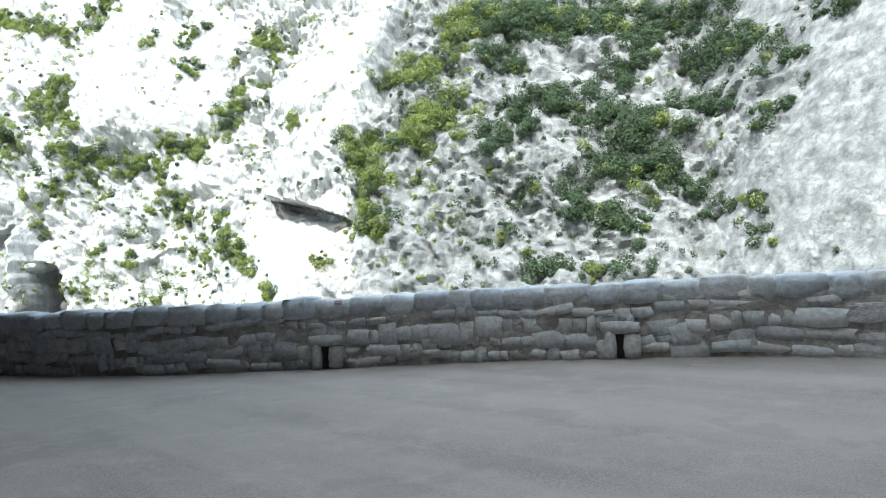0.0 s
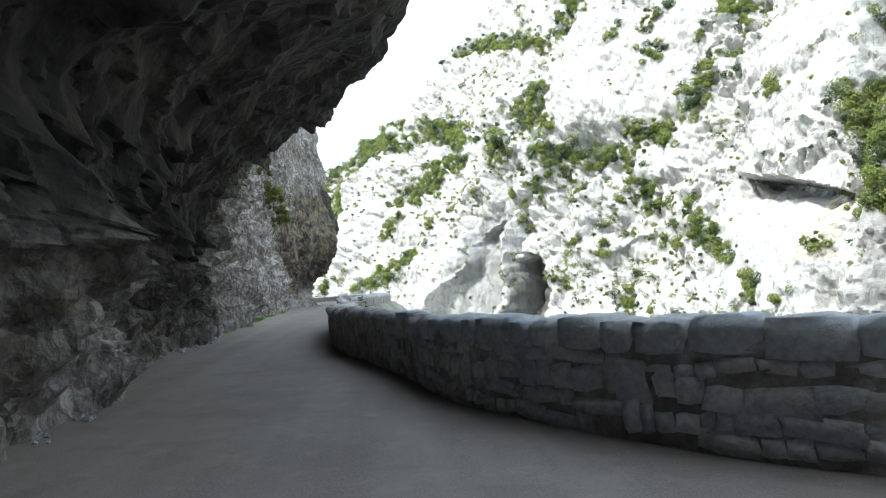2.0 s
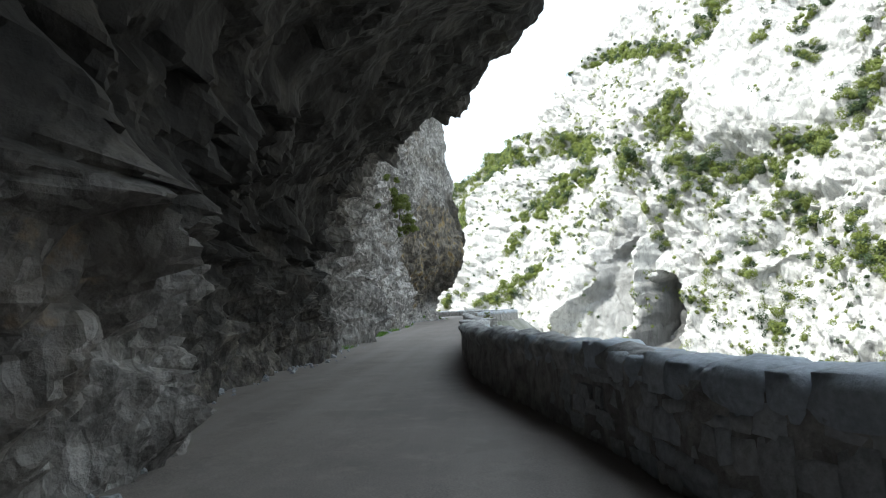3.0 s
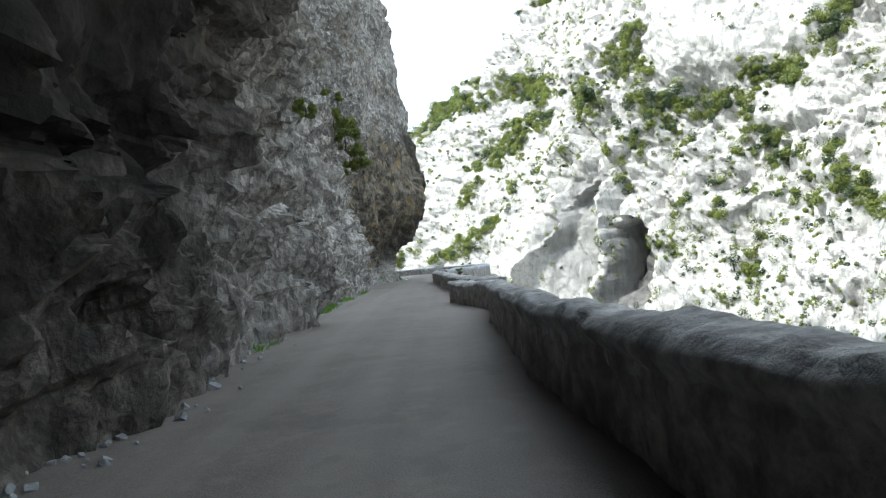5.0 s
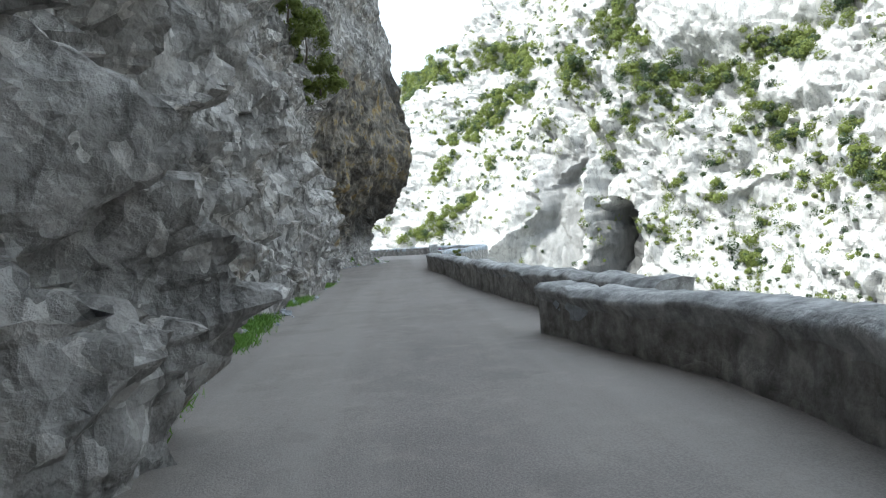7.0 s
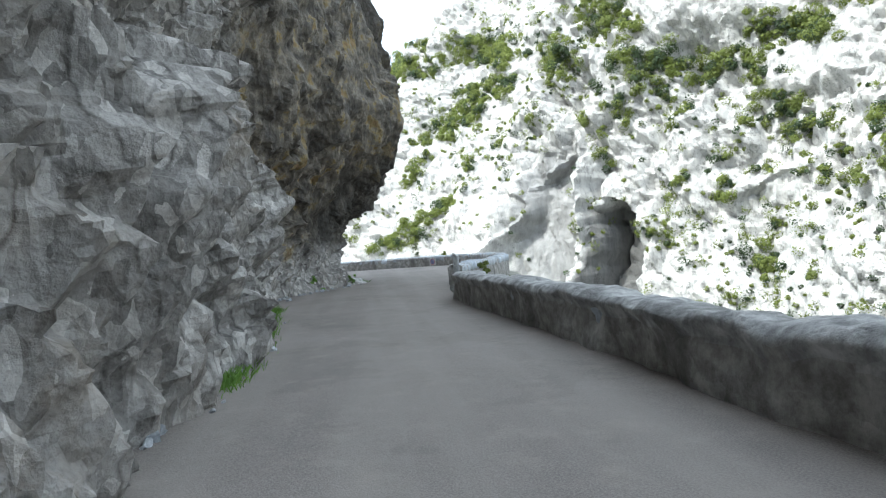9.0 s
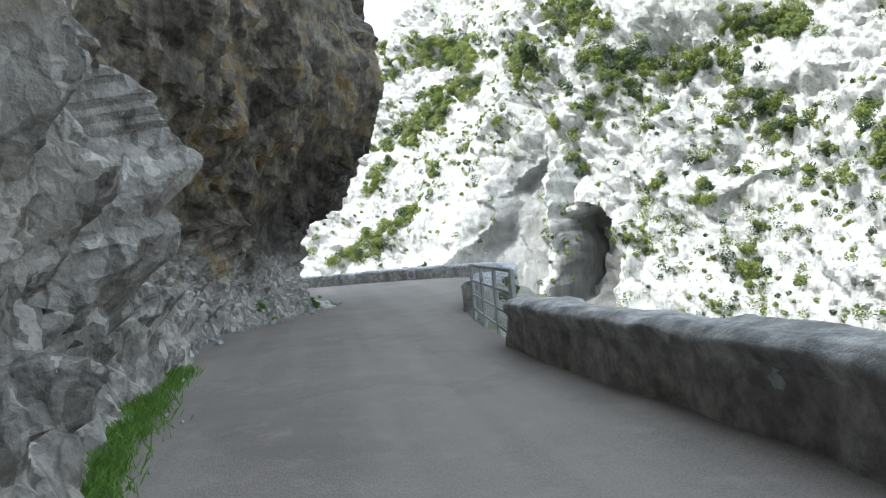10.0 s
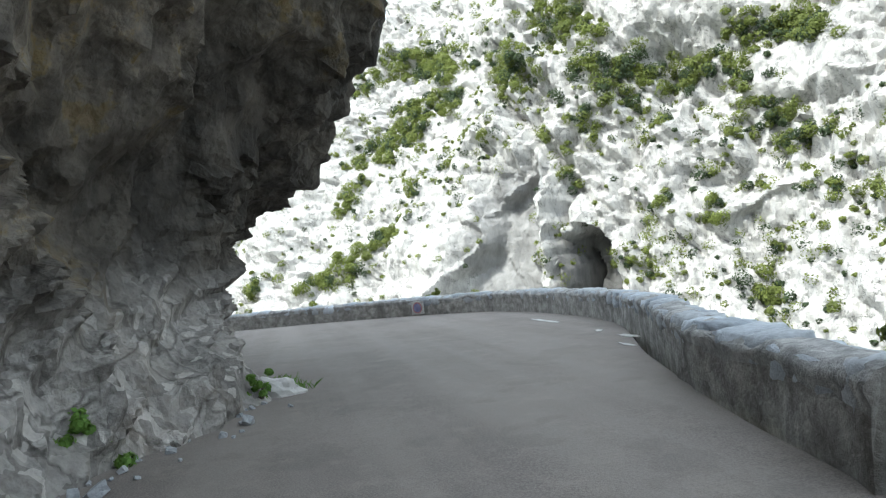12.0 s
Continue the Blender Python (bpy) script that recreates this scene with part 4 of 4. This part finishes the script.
# ---- leaves ----
def clump(centre, radius, count, leaf, r, squash=0.8):
    """Leaf quads scattered through an uneven crown: (verts, quads)."""
    d = r.normal(size=(count, 3))
    d /= np.linalg.norm(d, axis=1, keepdims=True)
    lobes = r.normal(size=(5, 3))
    lobes /= np.linalg.norm(lobes, axis=1, keepdims=True)
    bulge = 0.62 + 0.5 * np.max(np.clip(d @ lobes.T, 0, 1) ** 3, axis=1)
    dist = radius * bulge * r.uniform(0.35, 1.0, count) ** 0.5
    c = centre + d * dist[:, None] * np.array((1, 1, squash))
    u = np.cross(d + 0.35 * r.normal(size=(count, 3)), r.normal(size=(count, 3)))
    u /= np.linalg.norm(u, axis=1, keepdims=True) + 1e-9
    w = np.cross(u, d + 0.35 * r.normal(size=(count, 3)))
    w /= np.linalg.norm(w, axis=1, keepdims=True) + 1e-9
    size = leaf * r.uniform(0.6, 1.4, (count, 1))
    v = np.stack([c - u * size, c + w * size * 0.55, c + u * size, c - w * size * 0.55], 1).reshape(-1, 3)
    return v, np.arange(count * 4).reshape(-1, 4)


def foliage(name, crowns, material, r):
    """One mesh of many crowns: (centre, radius, count, leaf)."""
    vs, qs, off = [], [], 0
    for c, rad, count, leaf in crowns:
        v, q2 = clump(np.asarray(c), rad, count, leaf, r)
        vs.append(v)
        qs.append(q2 + off)
        off += len(v)
    return quad_mesh(name, np.vstack(vs), np.vstack(qs), material, False)


# bands of shrubs on the far cliff: from x, z to x, z, and half width
BANDS_SHOULDER = [(-200, 58, -150, 44, 4.0), (-149, 53, -147, 50, 1.6)]
BANDS_BASE = [
    (-146, 45.6, -137.3, 42.1, 2.4), (-136.3, 47.9, -116.3, 40.6, 3.1), (-130.5, 43.6, -113.2, 37.3, 2), (-103.8, 34.3, -93.4, 33.8, 2.4), (-100.6, 30.8, -94.5, 28.8, 1.3), (-109.1, 37.9, -103.6, 38.2, 1.2),
    (-94, 38, -88.3, 39.1, 2.2), (-97.4, 43.3, -90.7, 43.3, 2), (-90, 37, -83.5, 35.8, 1.6), (-85.8, 30.3, -75.2, 26.7, 2.8), (-82.1, 24.9, -77.3, 22.9, 1.8), (-75.1, 25.4, -69.3, 25.6, 1.3),
    (-69.4, 27.8, -64.1, 24.5, 2.2), (-65.7, 22.7, -62.4, 20.1, 1), (-63.3, 18.1, -58.4, 15, 2.2), (-64.8, 31.3, -58.8, 28.7, 1.8), (-58.7, 28.2, -55.3, 26, 1),
]
BANDS_SLOPE = [
    (-106.6, 31, -126.9, 33.2, 1.8), (-117.5, 27.4, -132.3, 27.2, 2.6), (-111.5, 29.7, -125.1, 30.4, 1.4), (-121.4, 24, -133.2, 24.7, 1.5), (-126.9, 18.7, -130, 15.1, 2), (-115.1, 16.7, -112.6, 15.4, 1.1),
    (-114.6, 10.1, -120.8, 8.1, 1.7), (-117.7, 6.8, -126.5, 1.2, 2.2), (-87.7, 24.4, -83.3, 19.1, 1.2), (-88.2, 19.1, -87.8, 15.7, 0.8), (-92.7, 21.9, -90, 20.3, 0.9), (-77.1, 17.8, -74.1, 18.9, 1),
    (-89.7, 15, -86.8, 13, 0.9), (-69.5, 10.1, -67.2, 5.3, 1.4), (-64.2, 8.5, -62.3, 8.9, 0.9), (-75, 6, -73, 8.4, 1.1), (-77.5, -1.5, -76.2, 0.6, 1.3),
]
BANDS_CAVE = [
    (-74.3, -0.7, -73.6, -1, 0.7), (-67.3, -1.9, -66.4, -2.5, 0.7), (-61, -0.3, -59.1, 1.5, 0.9), (-56.9, 13.6, -53.6, 13.3, 1.1), (-52.1, 9.6, -50, 7.9, 0.9), (-51.8, 5.7, -48.7, 4.4, 1.2),
    (-56.3, 7.7, -52.4, 6.3, 0.7), (-55.3, 2.9, -53.7, 2.1, 0.7), (-66.3, 16.3, -63, 14.8, 0.8), (-109.2, 18.6, -108.8, 20, 0.9), (-101.8, 22.8, -99.1, 23, 0.8), (-102.1, 19.5, -101.7, 19.2, 0.9),
    (-83.7, 9.8, -83.3, 9.3, 0.7), (-53.6, -6.6, -52.7, -7.4, 0.8), (-138.1, 5.4, -138.7, -0.3, 1.6), (-62.5, -3.5, -60.1, -6, 2),
]
BANDS_HIGH = [
    (-135.2, 76.3, -90.7, 58.5, 2.2), (-85.5, 60.6, -81.3, 68.2, 2.6), (-88.2, 45.6, -92.1, 41.7, 2.1), (-63.1, 54.8, -59.1, 57.8, 1.8), (-70.7, 52.2, -69.2, 57, 1), (-63.6, 50, -59.8, 45.9, 1.5),
    (-49, 55, -41.3, 50, 2.4), (-40, 50.6, -40.4, 42.3, 1.3), (-52.7, 48.6, -50.4, 49.3, 1.2), (-47.3, 40.7, -51.1, 31.2, 2.6), (-62.2, 31, -54, 26.4, 2.2), (-41.3, 40.6, -41.9, 36.3, 0.9),
    (-30.2, 30.7, -28.3, 27, 1.1), (-46.3, 8, -39, 3.7, 1.7), (-31.9, -0.8, -28.4, -3.9, 1.4), (-23.6, -3.8, -23.2, -4.2, 0.9), (-139.4, 73.9, -134.8, 73.5, 2.1), (-146.3, 70.8, -143.5, 71, 1.4),
]
BANDS_RIGHT = [
    (-16, 23.7, -11.7, 14.5, 2.6), (-14, 11.1, -10.4, 7.8, 2.7), (-10.7, 34.3, -0.8, 35.8, 2.7), (-0.3, 42.2, 9.9, 45.1, 4.3), (9.9, 45.1, 28.9, 42.5, 4.7), (5.1, 37.5, 12, 34.2, 1.8),
    (-5.7, 23.9, 0.9, 26.2, 3.4), (-9.2, 20.1, -6.4, 21.9, 1.8), (-9.8, 15.4, -9, 14.5, 1.3), (7.8, 19.1, 10.4, 19.8, 2.4), (14.8, 26.8, 24.4, 23.3, 2.5), (10.3, 27.3, 13.9, 20.4, 1.4),
    (28.5, 29.6, 34.3, 39.2, 2.7), (35.1, 44.7, 43.3, 39.5, 2.7), (38.6, 31.9, 46.2, 31, 2.8), (25.8, 20, 33.9, 19.4, 3.2), (23.6, 13.6, 33, 13.7, 2.7), (19.4, 9.6, 23.1, 7.6, 2.3),
    (25.3, 6.6, 28, 4.9, 2.2),
]
BANDS_EDGE = [
    (32, 12, 36.9, 9.9, 1.6), (39.6, 7.8, 40.8, 6, 1.4), (37.9, 23.1, 42.2, 22, 1.7), (45.8, 19, 47.2, 19.1, 1.4), (43.8, 17.4, 44.2, 16.8, 1.3), (47.1, 25, 48.3, 26, 1.7),
    (51.6, 30.4, 53.3, 30.5, 1.6), (14.6, 11.8, 14.9, 11.6, 1.1), (12.1, 9.4, 12.5, 9.2, 1), (13.2, 1.3, 16.8, 0.4, 1.6), (18.3, -0.6, 28.6, -0.7, 0.9), (41.3, 2.3, 41.5, 2, 1.2),
    (36, 5.9, 36.3, 5.6, 0.9), (9.8, 5.3, 10.2, 5.1, 1.1), (6.7, 4.8, 7, 4, 0.9), (3.1, 20.6, 3.5, 20, 0.8), (-4.3, 15.8, -3.9, 15.3, 1), (7, 0.9, 7.2, 0.8, 0.6),
    (-46.6, 12.4, -37, 2.2, 1.6), (-19.7, 2.4, -17.6, 3.1, 0.9),
]


def cliff_shrubs():
    r = np.random.default_rng(21)
    xs, zs, big = [], [], []
    for bands in (BANDS_SHOULDER, BANDS_BASE, BANDS_SLOPE, BANDS_CAVE, BANDS_HIGH, BANDS_RIGHT, BANDS_EDGE):
        for x0, z0, x1, z1, w in bands:
            count = int((2 * w * math.hypot(x1 - x0, z1 - z0) + math.pi * w * w) * (0.7 if x0 < -20 else 0.85))
            t = r.uniform(-0.05, 1.05, count)
            xs.append(x0 + (x1 - x0) * t + r.normal(size=count) * w * 0.72)
            zs.append(z0 + (z1 - z0) * t + r.normal(size=count) * w * 0.62)
            big.append(np.full(count, min(1.0, 0.2 + w / 4)))
    # the wooded far shoulder
    xs.append(r.uniform(-225, -154, 900))
    zs.append(r.uniform(14, 56, 900))
    big.append(np.full(900, 1.2))
    # lone cushions, thick on the broken slope and few on the smooth walls
    x, z = r.uniform(-158, 60, 9500), r.uniform(-14, 75, 9500)
    p2 = np.column_stack([x, np.zeros(len(x)), z])
    field = smooth_noise(p2, 11.0, 61) + 0.5 * smooth_noise(p2, 4.0, 62)
    _, worn = cliff_parts(x, z)
    chance = np.interp(x, [-25, -8], [1.0, 0.5]) * np.clip(0.42 + 1.0 * field, 0.06, 1) * (1 - 1.05 * worn) * np.where(z > 34, 0.45, 1.0)
    keep = r.random(len(x)) < chance
    xs.append(x[keep])
    zs.append(z[keep])
    big.append(np.zeros(int(keep.sum())))
    x, z, g = (np.concatenate(v) for v in (xs, zs, big))
    p = cliff_points(x, z)
    light, dark = [], []
    for c, size in zip(p, g):
        rad = r.uniform(0.5, 1.7) * (0.5 + 0.7 * size) * (1.0 if c[0] < -20 else 1.2) if size > 0 else 0.42 + 0.95 * r.random() ** 2
        item = (c + np.array((0, -0.35 * rad, 0.25 * rad)), rad, int(60 + 130 * rad) if size > 0 else 60, 0.17 if size > 0 else 0.16)
        (dark if ((c[0] > 4 and r.random() < 0.9) or r.random() < 0.25) else light).append(item)
    a = new("cliff_shrubs", foliage("cliff_shrubs", light, LEAF, r))
    tagged(a, "olive green shrubs scattered over the white cliff", "shrubs", kind="stuff")
    a = new("cliff_shrubs", foliage("cliff_shrubs", dark, LEAF_DARK, r))
    tagged(a, "dark green shrubs massed on the cliff", "shrubs", kind="stuff")


cliff_shrubs()


# ---- plants near the road ----
def ledge_shrub(centre, radius, label, material=LEAF):
    r = np.random.default_rng(int(abs(centre[0]) * 10))
    ob = new("rock_shrub")
    ob.location = centre
    ledge = np.array((-0.72, 0.5, -0.4))
    crowns = [(ledge * radius * r.uniform(-1.1, 1.1) + r.normal(size=3) * radius * 0.36, radius * r.uniform(0.18, 0.42), int(300 * min(1.0, 0.25 + radius)), 0.05 if radius > 0.4 else 0.028) for _ in range(14)]
    part("foliage", foliage("foliage", crowns, material, r), ob)
    part("stem", tube("stem", [(0, 0, -radius * 0.7), (0.05, 0.03, -radius * 0.3), (0, 0, radius * 0.2)], [0.04, 0.03, 0.015], BARK), ob, "thin woody stem")
    return tagged(ob, label, "shrub")


def verge_grass():
    """Blades along the foot of the rock."""
    r = np.random.default_rng(33)
    vs = []
    for x0, x1, dens in ((-8, -12, 5), (-12, -34.5, 30), (-41.2, -43, 14)):
        sa, sb = (FOOT.s[np.argmin(abs(FOOT.p[:, 0] - v) + 100 * (FOOT.p[:, 1] < 20))] for v in (x0, x1))
        count = int((sb - sa) * dens)
        s = r.uniform(sa, sb, count)
        tuft = smooth_noise(np.column_stack([s, s * 0, s * 0]), 1.3, 71)
        s = s[tuft + r.uniform(-0.25, 0.25, count) > np.where(abs(x0 + 12) < 1, -0.08, 0.0)]
        p = FOOT.at(s) + FOOT.right(s, 1.0) * r.uniform(0.08, 0.38, len(s))[:, None]
        for c in p:
            for _ in range(34):
                o = np.array((c[0] + r.normal() * 0.11, c[1] + r.normal() * 0.11, -0.01))
                h = r.uniform(0.04, 0.15)
                lean2 = r.normal(size=2) * h * 0.45
                side = r.normal(size=2)
                side = side / np.linalg.norm(side) * 0.006
                tip = o + np.array((lean2[0], lean2[1], h))
                mid = o + np.array((lean2[0] * 0.35, lean2[1] * 0.35, h * 0.55))
                vs += [o - np.array((*side, 0)), o + np.array((*side, 0)), mid + np.array((*side * 0.8, 0)), tip]
    vs = np.array(vs)
    ob = new("verge_grass", quad_mesh("verge_grass", vs, np.arange(len(vs)).reshape(-1, 4), GRASS, False))
    tagged(ob, "bright green grass tufts along the foot of the rock", "grass", kind="stuff")


verge_grass()

# shrubs on the ledge above the straight
ledge_shrub((-26.2, 42.3, 8.8), 0.9, "olive green shrub hanging from the rock ledge", LEAF)
ledge_shrub((-26.7, 43.1, 7.9), 1.1, "dense olive green shrub rooted on a rock ledge above the road", LEAF)
ledge_shrub((-27.2, 43.8, 6.8), 0.8, "small olive green shrub below the rock ledge", LEAF)
ledge_shrub((-32.6, 46.4, 8.3), 0.6, "green shrub high on the rock over the hollow", LEAF)
ledge_shrub((-40.0, 52.1, 0.35), 0.3, "yellow-green weed growing at the foot of the rock", GRASS)
ledge_shrub((-41.2, 54.4, 0.2), 0.2, "low green weed beside the pale stone", GRASS)
ledge_shrub((-15.5, 36.0, 6.3), 0.45, "small olive green shrub in a rock crack", LEAF)
ledge_shrub((-34.7, 55.3, 0.35), 0.35, "green bush rising behind the end of the parapet", LEAF)
ledge_shrub((-33.3, 54.7, -0.55), 0.6, "olive green bush on the slope behind the railing", LEAF)
ledge_shrub((-31.9, 53.5, -0.8), 0.5, "low olive green bush on the slope behind the railing", LEAF)
ledge_shrub((-50.8, 67.3, 0.55), 0.35, "low green bush behind the curved parapet", LEAF)


# ---- loose stones and small marks ----
def boulder(name, centre, size, material, label, seed):
    r = random.Random(seed)
    bm = bmesh.new()
    bmesh.ops.create_icosphere(bm, subdivisions=3, radius=1.0)
    for v in bm.verts:
        n = noise.noise(v.co * 1.3 + Vector((seed, 0, 0))) * 0.45 + noise.noise(v.co * 3.1 + Vector((0, seed, 0))) * 0.2
        v.co = Vector((v.co.x * size[0], v.co.y * size[1], max(v.co.z, -0.3) * size[2])) * (1 + n)
    ob = new(name, from_bmesh(name, bm, material, False))
    ob.matrix_basis = pose(*centre, 0, 0, r.uniform(0, 360))
    return tagged(ob, label, "stone")


boulder("pale_boulder", (-41.45, 54.75, 0.03), (0.34, 0.2, 0.2), PALE_STONE, "whitewashed pale stone marking the foot of the bulging rock", 5)


def rubble():
    """Fallen chips along the foot of the rock."""
    r = random.Random(77)
    pieces = []
    for _ in range(420):
        s = r.uniform(plan_s(FOOT, 10.5, 20.3), plan_s(FOOT, -42.6, 55.2))
        p = FOOT.at(s) + FOOT.right(s, 1.0) * abs(r.gauss(0.05, 0.25))
        k = 0.03 + 0.1 * r.random() ** 4
        pieces.append((BLOCKS[r.randrange(9)], pose(p[0], p[1], k * 0.2, r.uniform(-40, 40), r.uniform(-40, 40), r.uniform(0, 360)) @ Matrix.Diagonal((k * 1.4, k, k * 0.8, 1))))
    tagged(new("rubble", joined("rubble", pieces, STONE, False)), "grey limestone chips fallen along the road edge", "rubble", kind="stuff")


rubble()


def plate(name, centre, along, size, material, label=""):
    """A thin bevelled plate standing upright, its face turned across 'along'."""
    bm = bmesh.new()
    bmesh.ops.create_cube(bm, size=1.0)
    bmesh.ops.scale(bm, vec=size, verts=bm.verts)
    bmesh.ops.bevel(bm, geom=list(bm.edges), offset=min(size) * 0.3, segments=1, affect='EDGES')
    return from_bmesh(name, bm, material)


def painted_sign():
    """A round painted sign on a square panel, on the curved parapet."""
    s = plan_s(WALL_C, -50.6, 66.4)
    o, d, w = wall_frame(WALL_C, s)
    sign = new("painted_sign")
    sign.matrix_basis = Matrix((d, w, Vector((0, 0, 1)))).transposed().to_4x4()
    sign.location = o - w * 0.06 + Vector((0, 0, 0.27))
    part("panel", plate("panel", None, None, (0.5, 0.03, 0.44), PAINT_WHITE), sign, "faded pale square panel")
    for name, rad, mat, off in (("red_ring", 0.19, PAINT_RED, 0.021), ("blue_disc", 0.15, PAINT_BLUE, 0.028)):
        bm = bmesh.new()
        bmesh.ops.create_cone(bm, cap_ends=True, segments=32, radius1=rad, radius2=rad, depth=0.012)
        part(name, from_bmesh(name, bm, mat), sign, m=pose(0, -off, 0, 90, 0, 0))
    return tagged(sign, "faded round blue and red sign fixed to the parapet", "sign")


painted_sign()


def trail_mark():
    """A small white and red painted mark on a coping stone."""
    s = plan_s(WALL_A, 17.1, 26.1)
    o, d, w = wall_frame(WALL_A, s)
    mark = new("trail_mark")
    mark.matrix_basis = Matrix((d, w, Vector((0, 0, 1)))).transposed().to_4x4()
    mark.location = o - w * 0.045 + Vector((0, 0, 0.83))
    part("white_bar", plate("white_bar", None, None, (0.12, 0.02, 0.03), PAINT_WHITE), mark, m=pose(0, 0, 0.035))
    part("red_bar", plate("red_bar", None, None, (0.12, 0.02, 0.03), PAINT_RED), mark)
    return tagged(mark, "white and red painted stripes on a coping stone", "trail mark")


trail_mark()


def drain_slot(x, y, label):
    """An upright drain slot at the foot of the parapet: two jambs and a lintel round a black plate painted as its
    shade.
    """
    s = plan_s(WALL_A, x, y)
    o, d, w = wall_frame(WALL_A, s)
    slot = new("drain_slot")
    slot.matrix_basis = Matrix((d, w, Vector((0, 0, 1)))).transposed().to_4x4()
    slot.location = o + Vector((0, 0, float(road_height(o.x, o.y))))
    part("recess", plate("recess", None, None, (0.12, 0.02, 0.34), DARK), slot, "black plate painted as the shade in the opening", pose(0, -0.035, 0.18))
    part("jamb", BLOCKS[2], slot, "pale grey jamb stone", pose(0.12, -0.05, 0.18) @ Matrix.Diagonal((0.14, 0.14, 0.36, 1)))
    part("jamb", BLOCKS[5], slot, "", pose(-0.17, -0.045, 0.17) @ Matrix.Diagonal((0.22, 0.13, 0.34, 1)))
    part("lintel", BLOCKS[7], slot, "", pose(-0.02, -0.05, 0.42) @ Matrix.Diagonal((0.5, 0.15, 0.15, 1)))
    return tagged(slot, label, "drain opening")


drain_slot(16.8, 26.1, "narrow dark drain slot between pale stones in the parapet")
drain_slot(21.2, 26.0, "narrow dark drain slot at the foot of the parapet")


def road_paint():
    """Worn flecks of white paint on the road in the outer bend."""
    r = random.Random(91)
    for x, y, a, b2 in ((-39.4, 60.0, 0.4, 0.1), (-40.4, 60.8, 0.24, 0.07), (-38.9, 59.0, 0.3, 0.06), (-43.0, 62.9, 1.0, 0.1)):
        bm = bmesh.new()
        vs = []
        for i in range(18):
            t = i / 18 * math.tau
            k = r.uniform(0.55, 1.1)
            vs.append(bm.verts.new((a * k * math.cos(t), b2 * k * math.sin(t), 0)))
        face = bm.faces.new(vs)
        ext = bmesh.ops.extrude_face_region(bm, geom=[face])
        bmesh.ops.translate(bm, vec=(0, 0, 0.006), verts=[v for v in ext["geom"] if isinstance(v, bmesh.types.BMVert)])
        bmesh.ops.recalc_face_normals(bm, faces=bm.faces)
        ob = new("road_paint", from_bmesh("road_paint", bm, PAINT_WHITE))
        ob.matrix_basis = pose(x, y, 0.008, 0, 0, 135 + r.uniform(-12, 12))
        tagged(ob, "worn fleck of white paint on the asphalt", "road marking", "paint flecks")


road_paint()
